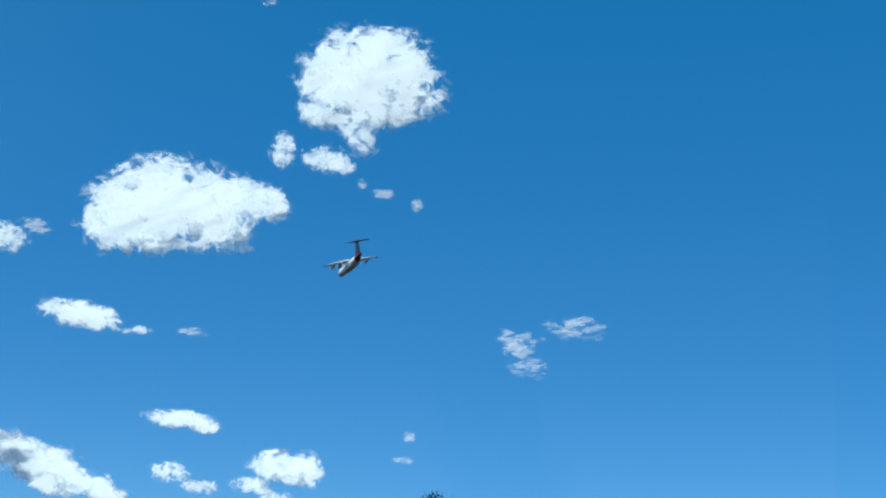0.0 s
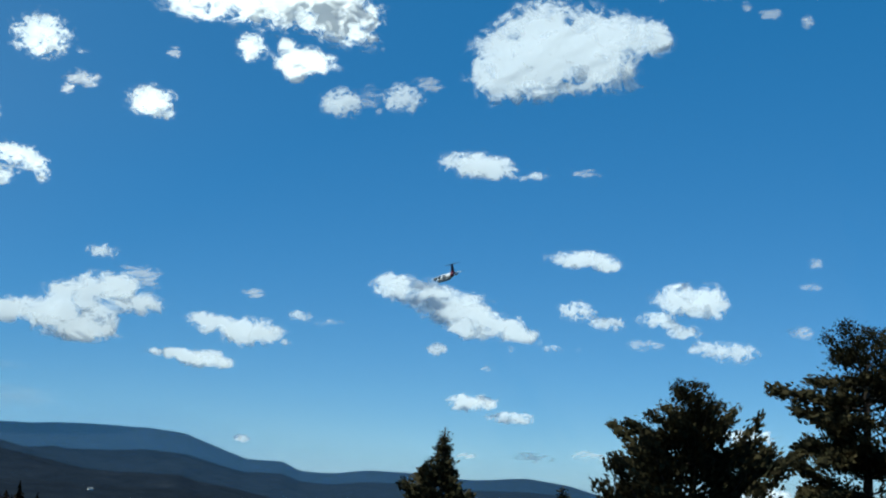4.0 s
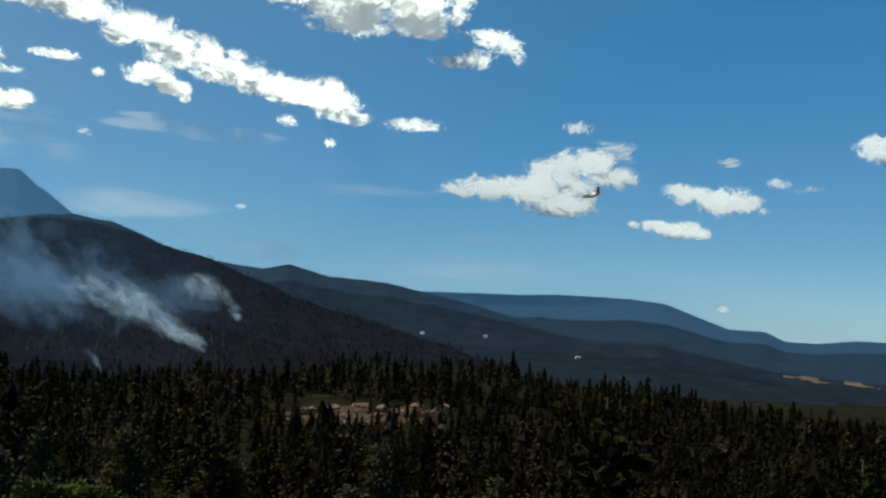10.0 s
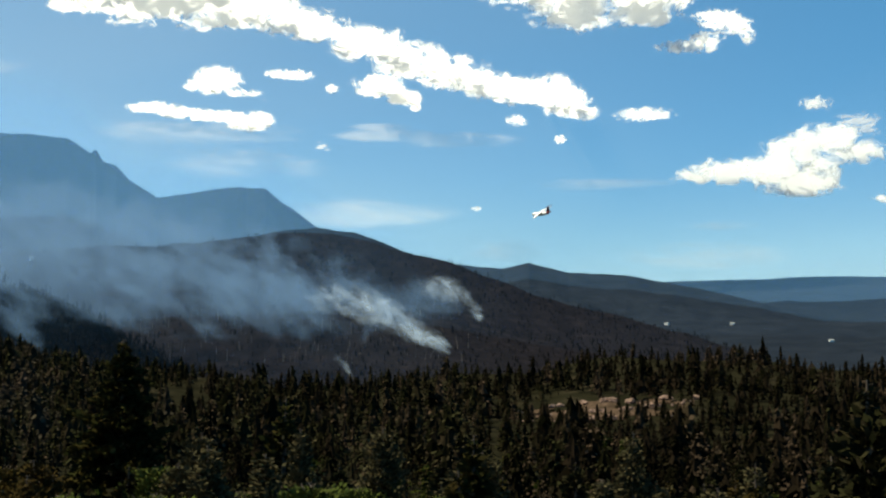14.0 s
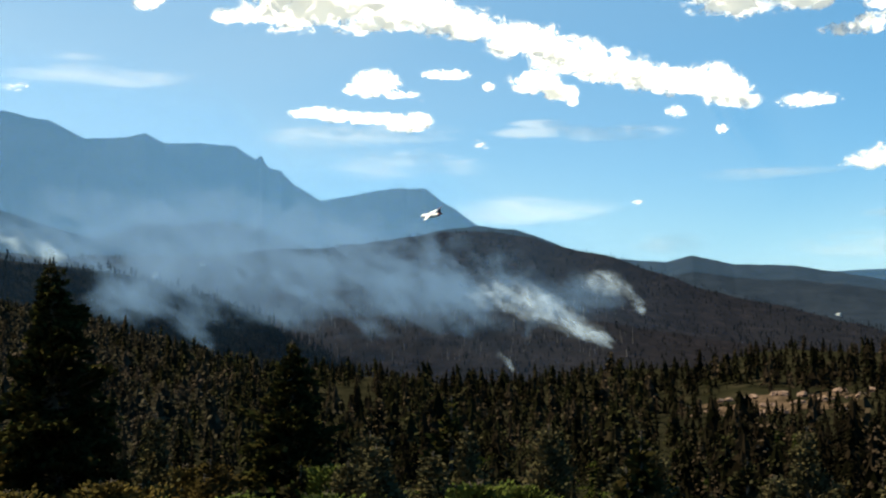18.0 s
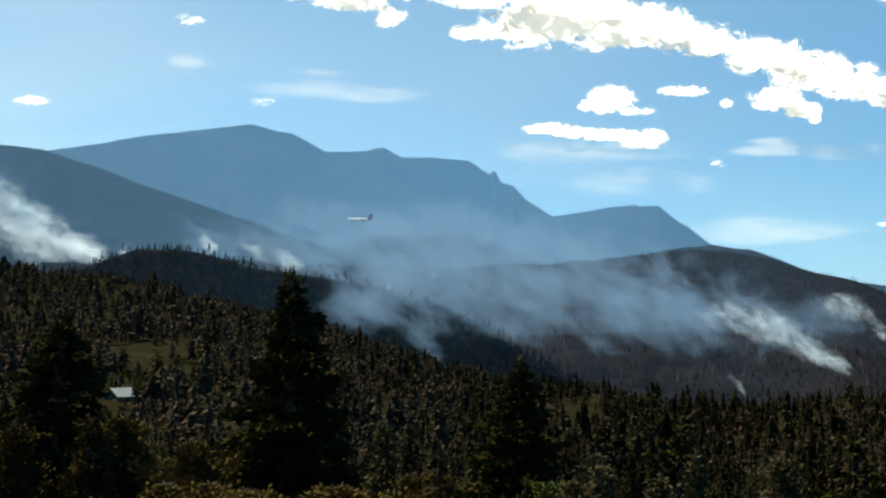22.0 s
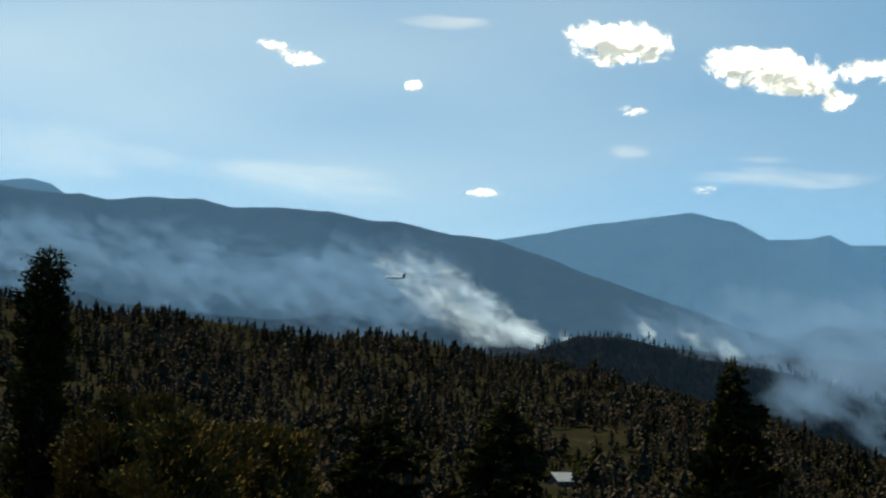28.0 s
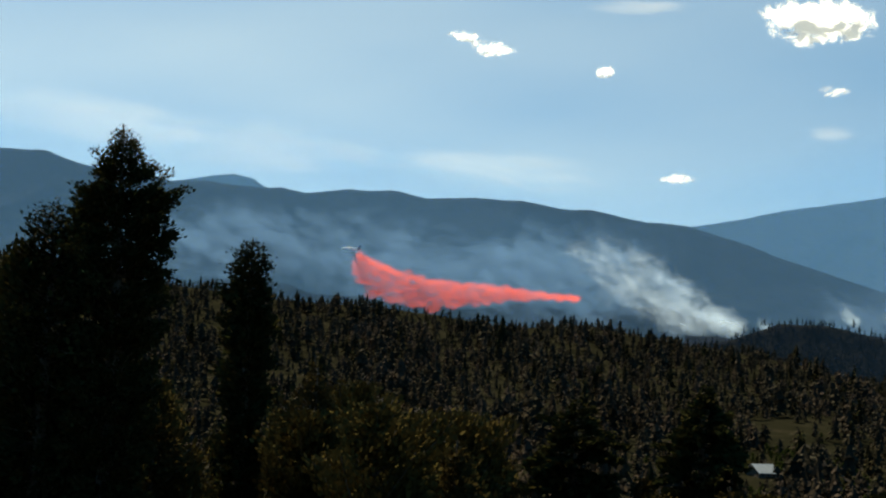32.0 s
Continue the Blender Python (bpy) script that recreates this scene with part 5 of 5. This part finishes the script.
# seconds, azimuth, elevation, distance, heading, pitch, left bank
FLIGHT = [
    (0, 52.38, 17.11, 560, 34.4, -3.0, 20.0),
    (0.5, 50.56, 15.59, 580, 31.6, -3.0, 20.2),
    (1, 48.87, 14.23, 599, 28.9, -3.0, 20.5),
    (1.5, 47.21, 13.04, 632, 26.5, -3.0, 20.8),
    (2, 45.65, 11.96, 665, 24.3, -3.0, 21.0),
    (2.5, 44.13, 10.97, 708, 22.1, -3.0, 21.2),
    (3, 42.66, 10.17, 750, 20.0, -3.0, 21.5),
    (3.5, 41.06, 9.44, 795, 17.7, -3.0, 20.7),
    (4, 39.59, 8.74, 840, 15.6, -3.0, 19.8),
    (4.5, 38.24, 8.23, 885, 13.7, -3.0, 18.9),
    (6.5, 32.32, 6.60, 1065, 5.8, -3.0, 15.8),
    (7, 31.07, 6.36, 1110, 4.1, -3.0, 15.0),
    (7.5, 29.80, 6.07, 1124, 1.3, -3.0, 14.5),
    (8, 28.54, 5.82, 1138, -1.5, -3.0, 14.0),
    (8.5, 27.12, 5.58, 1151, -4.4, -2.5, 13.5),
    (9, 26.61, 5.60, 1165, -6.4, -2.0, 13.0),
    (9.5, 25.04, 5.37, 1177, -9.5, -1.5, 12.0),
    (10, 25.24, 5.90, 1189, -10.8, -1.0, 11.0),
    (10.5, 23.21, 5.50, 1200, -13.8, -0.8, 14.2),
    (11, 21.23, 5.11, 1212, -16.8, -0.5, 17.5),
    (11.5, 19.72, 4.90, 1224, -19.3, -0.2, 20.8),
    (12, 18.38, 4.77, 1236, -21.6, 0.0, 24.0),
    (12.5, 17.03, 4.62, 1239, -23.0, 0.1, 25.3),
    (13, 15.64, 4.50, 1242, -24.4, 0.2, 26.5),
    (13.5, 14.33, 4.37, 1245, -25.7, 0.2, 27.7),
    (14, 12.78, 4.32, 1248, -27.2, 0.3, 29.0),
    (14.5, 11.31, 4.26, 1250, -28.7, 0.4, 29.4),
    (16.5, 5.61, 4.06, 1262, -34.4, 0.8, 31.6),
    (17, 4.16, 4.12, 1265, -35.8, 0.8, 32.0),
    (17.5, 2.71, 4.10, 1228, -39.8, 0.9, 31.3),
    (18, 0.88, 4.22, 1190, -44.1, 1.0, 30.5),
    (18.5, -0.39, 4.33, 1145, -48.9, 2.5, 31.7),
    (19, -1.70, 4.59, 1100, -53.7, 4.0, 33.0),
    (19.5, -3.57, 4.54, 1145, -62.6, 3.0, 28.5),
    (20, -5.27, 4.64, 1190, -71.3, 2.0, 24.0),
    (20.5, -7.41, 4.72, 1268, -80.4, 1.0, 16.5),
    (21, -9.36, 4.77, 1347, -89.4, 0.0, 9.0),
    (21.5, -10.76, 4.68, 1425, -93.8, 0.1, 6.0),
    (22, -12.49, 4.72, 1452, -98.5, 0.1, 3.0),
    (22.5, -14.16, 4.78, 1479, -100.7, 0.2, 2.8),
    (23, -15.80, 4.97, 1507, -102.8, 0.2, 2.5),
    (23.5, -17.36, 5.01, 1534, -104.9, 0.3, 2.2),
    (24, -19.01, 5.07, 1561, -107.0, 0.4, 2.0),
    (24.5, -20.56, 5.18, 1581, -108.8, 0.4, 2.0),
    (26.5, -26.20, 5.44, 1660, -115.5, 0.7, 2.0),
    (27, -27.56, 5.44, 1680, -117.1, 0.8, 2.0),
    (27.5, -28.87, 5.46, 1730, -118.6, 0.8, 2.0),
    (28, -30.23, 5.40, 1780, -120.2, 0.9, 2.0),
    (28.5, -31.59, 5.37, 1830, -121.8, 0.9, 2.0),
    (29, -32.98, 5.35, 1880, -123.5, 1.0, 2.0),
    (29.5, -34.31, 5.37, 1888, -125.1, 1.2, 2.0),
    (30, -35.72, 5.33, 1897, -126.7, 1.3, 2.0),
    (30.5, -37.17, 5.27, 1905, -128.4, 1.5, 2.0),
    (31, -38.43, 5.37, 1913, -129.9, 1.7, 2.0),
    (31.5, -39.59, 5.48, 1922, -131.3, 1.8, 2.0),
    (32, -40.76, 5.60, 1930, -132.8, 2.0, 2.0),
]


def flight_at(t):
    """Place of the airplane at t, between its rows."""
    k = np.array(FLIGHT)
    az, el, r = (np.interp(t, k[:, 0], k[:, i]) for i in (1, 2, 3))
    return Vector(EYE) + direction(az, el) * float(r)


# ---- red retardant, falling in puffs ----
# each release falls as a short stack of puffs: mist that hangs behind above, the heavy front of the curtain below
PUFFS = []
for k in range(39):
    t0 = 28.1 + 0.1 * k
    drop = float(np.interp(t0, (28.1, 28.7, 29.3, 30.0, 30.4), (3, 8, 19, 33, 41)))  # metres of curtain, as the doors open wider
    count = 4 if drop > 30 else 3 if drop > 14 else 2
    for j in range(count):
        share = j / (count - 1)
        size = (0.15 + 0.07 * smooth01(drop / 30)) * (1 + 0.22 * math.sin(k * 2.3 + j * 1.7))
        lumps = [(-36, 4, size * 1.25, size), (-36 + 0.25 * math.sin(k * 3.1 + j), 4 + 0.5 * size * math.cos(k * 1.9 + j), size * 0.9, size * 0.75)]
        puff = sheet_stack("retardant_puff", "red-orange cloud of fire retardant falling behind the airplane", "retardant", "retardant trail", "mist_layer", M_RETARDANT, 1900, lumps, 2, 3.0, seed=400 + 4 * k + j)
        PUFFS.append((t0, share * drop * (1 + 0.12 * math.sin(k * 1.7)), puff))


# ---- buildings ----
M_ROOF = surface("pale_metal_roof", [(0.3, (0.2, 0.215, 0.22)), (0.7, (0.32, 0.33, 0.33))], 1.5, 0.4, 0.01, 8.0)
M_SIDING = surface("weathered_board_siding", [(0.3, (0.05, 0.038, 0.028)), (0.7, (0.1, 0.076, 0.056))], 1.2, 0.8, 0.02, 6.0)
M_PLASTER = surface("white_siding", [(0.3, (0.62, 0.61, 0.58)), (0.7, (0.78, 0.77, 0.74))], 0.8, 0.7)
M_TRIM = surface("dark_window_glass", [(0.3, (0.02, 0.025, 0.03)), (0.7, (0.05, 0.055, 0.06))], 1.0, 0.15)


def box(bm, x0, x1, y0, y1, z0, z1):
    bmesh.ops.create_cube(bm, size=1, matrix=Matrix.Translation(((x0 + x1) / 2, (y0 + y1) / 2, (z0 + z1) / 2)) @ Matrix.Diagonal((x1 - x0, y1 - y0, z1 - z0, 1)))
    return bm


def house(label, place, turn, w=10.0, d=8.0, wall=3.0, rise=2.6, siding=None):
    root = tagged(new("house"), label, "house")
    root.matrix_world = pose(*place, 0, 0, turn)
    bm = bmesh.new()
    corners = [(-w / 2, -d / 2), (w / 2, -d / 2), (w / 2, d / 2), (-w / 2, d / 2)]
    low, up = [bm.verts.new((x, y, -1.2)) for x, y in corners], [bm.verts.new((x, y, wall)) for x, y in corners]
    g0, g1 = bm.verts.new((-w / 2, 0, wall + rise)), bm.verts.new((w / 2, 0, wall + rise))
    for i in range(4):
        j = (i + 1) % 4
        if i == 1:
            bm.faces.new((low[i], low[j], up[j], g1, up[i]))
        elif i == 3:
            bm.faces.new((low[i], low[j], up[j], g0, up[i]))
        else:
            bm.faces.new((low[i], low[j], up[j], up[i]))
    walls = part("wall", bm, siding or M_SIDING, root)
    for s in (1, -1):
        o, e = d / 2 + 0.5, wall - rise * 0.5 / (d / 2)
        pts = [(-w / 2 - 0.5, s * o, e + 0.04), (w / 2 + 0.5, s * o, e + 0.04), (w / 2 + 0.5, 0, wall + rise + 0.04), (-w / 2 - 0.5, 0, wall + rise + 0.04)]
        bm = bmesh.new()
        a, b = [bm.verts.new(p) for p in pts], [bm.verts.new((p[0], p[1], p[2] + 0.16)) for p in pts]
        bm.faces.new(a)
        bm.faces.new(b[::-1])
        for i in range(4):
            bm.faces.new((a[i], a[(i + 1) % 4], b[(i + 1) % 4], b[i]))
        bmesh.ops.recalc_face_normals(bm, faces=bm.faces)
        part("roof", bm, M_ROOF, root, "pale grey metal roof slope")
    for x in (-w * 0.3, w * 0.28):
        for s in (1, -1):
            part("window", box(bmesh.new(), x - 0.6, x + 0.6, s * d / 2 - 0.03, s * d / 2 + 0.03, 1.0, 2.2), M_TRIM, walls)
    part("door", box(bmesh.new(), -0.5, 0.5, -d / 2 - 0.05, -d / 2 + 0.03, 0, 2.05), M_TRIM, walls)
    part("chimney", box(bmesh.new(), w * 0.2, w * 0.2 + 0.7, 0.6, 1.3, wall + rise * 0.5, wall + rise + 0.9), M_SIDING, root)
    return root


def on_ground(az, r):
    return (r * math.sin(radians(az)), r * math.cos(radians(az)), float(ground_z(np.array(float(r)), np.array(float(az)))))


def on_hill(hill, az, el):
    """The point of a hill's mesh that shows nearest to this direction, on its near side."""
    me = bpy.data.objects[hill].data
    co = np.empty(len(me.vertices) * 3, np.float32)
    me.vertices.foreach_get("co", co)
    co = co.reshape(-1, 3)
    d = co - np.array(EYE)
    n = np.array(direction(az, el))
    cosine = d @ n / np.linalg.norm(d, axis=1)
    near = np.argsort(-cosine)[:4]
    return tuple(float(v) for v in co[near[np.argmin(np.linalg.norm(d[near], axis=1))]])


house("wooden house with a pale metal roof among the conifers", tuple(np.array(on_ground(-22.6, 475)) - (0, 0, 0.9)), 66, 9, 7, 2.4)
house("small white farmhouse on the smoky slope", on_hill("mountain_fire_hill", -11.15, 1.8), 30, 9, 7, siding=M_PLASTER)
house("small white farmhouse on the smoky slope", on_hill("mountain_fire_hill", -9.1, 2.2), 10, 6, 4, siding=M_PLASTER)
for az, el in ((18.1, -0.55), (20.9, -0.55), (15.8, 0.16), (25.0, -1.2)):
    tagged(house("pale distant house in the valley woods", on_hill("mountain_low_right", az, el), az * 7, 7, 5, 2.3, 1.4, siding=M_PLASTER), group="houses in the valley")


# ---- bare rocks in the forest clearing and dead standing trunks ----
M_ROCK = surface("reddish_rock", [(0.3, (0.09, 0.055, 0.042)), (0.6, (0.18, 0.11, 0.085)), (0.85, (0.27, 0.19, 0.15))], 0.9, 0.9, 0.3, 2.0)


def boulder(az, r, size, seed):
    bm = bmesh.new()
    bmesh.ops.create_icosphere(bm, subdivisions=3, radius=1)
    off = Vector((seed * 2.3, seed * 5.1, 0))
    for v in bm.verts:
        v.co = v.co * (1 + 0.45 * noise.fractal(v.co * 1.3 + off, 0.8, 2.0, 4))
        v.co = Vector((v.co.x * size * 1.5, v.co.y * size, v.co.z * size * 0.8))
    me = bpy.data.meshes.new("boulder")
    bm.to_mesh(me)
    bm.free()
    me.materials.append(M_ROCK)
    ob = tagged(new("boulder", me), "reddish rock outcrop in a forest clearing", "rock", "rocks of the clearing")
    x, y, z = on_ground(az, r)
    ob.matrix_world = pose(x, y, z + size * 0.3, 0, 0, seed * 47)


for i in range(44):
    boulder(ROCKY[0] - 3.4 + 0.158 * i + 0.5 * math.sin(i * 5), ROCKY[1] - 4 + 22 * math.sin(i * 2.1), 0.55 + 1.3 * abs(math.sin(i * 3.7)) ** 2, i + 1)


def stony_soil():
    """Bare reddish soil of the clearing: a sheet on the ground with a ragged rim."""
    az, r = np.linspace(ROCKY[0] - 4.2, ROCKY[0] + 4.2, 90), np.linspace(ROCKY[1] - 28, ROCKY[1] + 24, 50)
    A, R = np.meshgrid(az, r, indexing="ij")
    x, y = R * np.sin(np.radians(A)), R * np.cos(np.radians(A))
    inside = (((A - ROCKY[0]) / 3.9) ** 2 + ((R - ROCKY[1] + 2) / 24) ** 2 + 0.9 * waves(x, y, 48, 4, 22) < 0.75).ravel()
    v = np.stack([x, y, ground_z(R, A) + 0.25], -1).reshape(-1, 3)
    f = grid_faces(len(az), len(r))
    f = f[inside[f].all(1)]
    used, inv = np.unique(f, return_inverse=True)
    tagged(mesh_ob("clearing", v[used], inv.reshape(f.shape), M_ROCK_SOIL, True), "bare reddish stony soil in a forest clearing", "clearing", kind="structure")


M_ROCK_SOIL = surface("stony_soil", [(0.3, (0.03, 0.022, 0.015)), (0.6, (0.075, 0.05, 0.036)), (0.85, (0.14, 0.095, 0.07))], 0.3, 0.95, 0.15, 1.5, gloss=0.0)
stony_soil()


# ---- grey dead pines standing in the near woods ----
def snag(az, r, height, seed):
    rng = np.random.default_rng(seed)
    root = tagged(new("dead_tree"), "bleached bare dead pine among living conifers", "tree", "dead pines in the near woods")
    root.location = on_ground(az, r)
    ts = np.linspace(0, 1, 7)
    bend = rng.normal(0, 0.05, 2) * height
    spine = np.array([(bend[0] * t * t, bend[1] * t * t, height * t - 0.3) for t in ts])
    v, f = tube(spine, [0.013 * height * (1 - t) + 0.03 for t in ts], 7)
    under(mesh_ob("trunk", v, f, M_SNAG, True), root)
    for i in range(14):
        t = rng.uniform(0.35, 0.97)
        o = np.array([bend[0] * t * t, bend[1] * t * t, height * t - 0.3])
        a, reach = i * 2.4, (1.15 - t) * height * 0.3 * rng.uniform(0.5, 1.2)
        d = np.array([math.cos(a), math.sin(a), rng.normal(0.1, 0.25)])
        path = [o + d * reach * s + np.array([0, 0, -0.15 * reach * s * s]) for s in (0, 0.4, 0.75, 1)]
        v, f = tube(path, [0.05, 0.04, 0.028, 0.012], 4)
        under(mesh_ob("limb", v, f, M_SNAG, True), root)


for i, (az, r, h) in enumerate(((-3.2, 118, 12.5), (-17.8, 100, 11), (-19.6, 128, 12.5), (3.4, 92, 10), (8.1, 104, 11), (-9.2, 126, 13), (15.8, 112, 11), (-27.4, 108, 12), (-33.5, 120, 13), (-38.2, 98, 11), (22.0, 124, 12), (-46.0, 96, 11))):
    snag(az, r, h, 700 + i)


def dead_trunks(name, label, pts, heights, seed):
    rng = np.random.default_rng(seed)
    V, F, at = [], [], 0
    for p, h in zip(pts, heights):
        lean = rng.normal(0, 0.05, 2) * h
        a = np.arange(4) * 1.5708 + rng.uniform(0, 1.5)
        ring = np.stack([np.cos(a), np.sin(a), 0 * a], 1)
        v = np.concatenate([p + ring * 0.022 * h, p + np.array([*lean, h]) + ring * 0.006 * h])
        V.append(v)
        F.append(grid_faces(2, 4, True) + at)
        at += 8
    tagged(mesh_ob(name, np.concatenate(V), np.concatenate(F), M_SNAG), label, "dead trees", kind="stuff")


def burn_scar():
    rng = np.random.default_rng(81)
    me = bpy.data.objects["mountain_fire_hill"].data
    co = np.empty(len(me.vertices) * 3, np.float32)
    me.vertices.foreach_get("co", co)
    co = co.reshape(-1, 3)
    az, el = np.degrees(np.arctan2(co[:, 0], co[:, 1])), np.degrees(np.arctan2(co[:, 2] - EYE[2], np.hypot(co[:, 0], co[:, 1])))
    pool = co[(az > -13) & (az < 9.5) & (el > -2.2) & (el < 0.4) & (np.hypot(co[:, 0], co[:, 1]) < 1800)]
    pts = pool[rng.integers(0, len(pool), 420)] + rng.normal(0, 10, (420, 3)) * np.array([1, 1, 0.0])
    dead_trunks("dead_trees", "bleached dead trunks standing on the burnt slope", pts - np.array([0, 0, 1.5]), rng.uniform(6, 13, 420), 82)


burn_scar()


def meadow(hill, label, az, el, w, h):
    """A bare patch lying on a hill: its faces there, a little above it."""
    me = bpy.data.objects[hill].data
    co = np.empty(len(me.vertices) * 3, np.float32)
    me.vertices.foreach_get("co", co)
    co = co.reshape(-1, 3)
    a, e = np.degrees(np.arctan2(co[:, 0], co[:, 1])), np.degrees(np.arctan2(co[:, 2] - EYE[2], np.hypot(co[:, 0], co[:, 1])))
    inside = ((a - az) / w) ** 2 + ((e - el - 0.12 * (az - a)) / h) ** 2 + 0.9 * waves(a, e * 3, 5, 4, 1.0) < 0.8
    faces = np.array([p.vertices[:] for p in me.polygons])
    faces = faces[inside[faces].all(1)]
    if len(faces) == 0:
        return
    used, inv = np.unique(faces, return_inverse=True)
    tagged(mesh_ob("meadow", co[used] + np.array([0, 0, 1.5]), inv.reshape(faces.shape), M_TAN, True), label, "meadow", kind="structure")


M_TAN = surface("dry_bare_soil", [(0.3, (0.05, 0.042, 0.03)), (0.7, (0.15, 0.11, 0.08))], 0.03, 0.95, gloss=0.0)
meadow("mountain_low_right", "dry tan clearing on the wooded spur", 34.8, -1.6, 1.1, 0.14)
meadow("mountain_low_right", "dry tan clearing on the wooded spur", 36.75, -1.68, 0.9, 0.12)


def motions():
    walk(PLANE, [(t, Matrix.Translation(Vector(EYE) + direction(az, el) * r) @ pose(0, 0, 0, -bank, -pitch, 90 - heading)) for t, az, el, r, heading, pitch, bank in FLIGHT])
    for t0, drop, puff in PUFFS:
        ahead = flight_at(t0 + 0.1) - flight_at(t0)
        start = flight_at(t0) - ahead.normalized() * 6
        wait = Matrix.Translation(start - Vector((0, 0, 330)))
        rows = [(0, wait), (t0 - 1 / FPS, wait)]
        for dt in (0, 0.1, 0.2, 0.4, 0.7, 1.2, 2.0, 32 - t0):
            if dt == 32 - t0 or t0 + dt < 31.9:
                fall = 5 + 24 * (1 - math.exp(-dt / 0.8)) + 4 * dt + drop * (1 - math.exp(-dt / 0.13)) * (1 - 0.13 * dt)
                rows.append((t0 + dt, Matrix.Translation(start + ahead * (1.3 * (1 - math.exp(-dt * 3))) - Vector((0, 0, fall)))))
        walk(puff, rows)
    for i, plume in enumerate(SMOKE):
        side = Vector((math.cos(radians(-20)), math.sin(radians(20)), 0))
        here = plume.location.copy()
        gone = here - side * (9 + 2 * (i % 3)) + Vector((0, 0, 5 + i % 4))
        walk(plume, [(0, Matrix.Translation(here + (here - gone) * 0.5)), (16, Matrix.Translation(here)), (32, Matrix.Translation(here + (gone - here) * 0.5))])


motions()
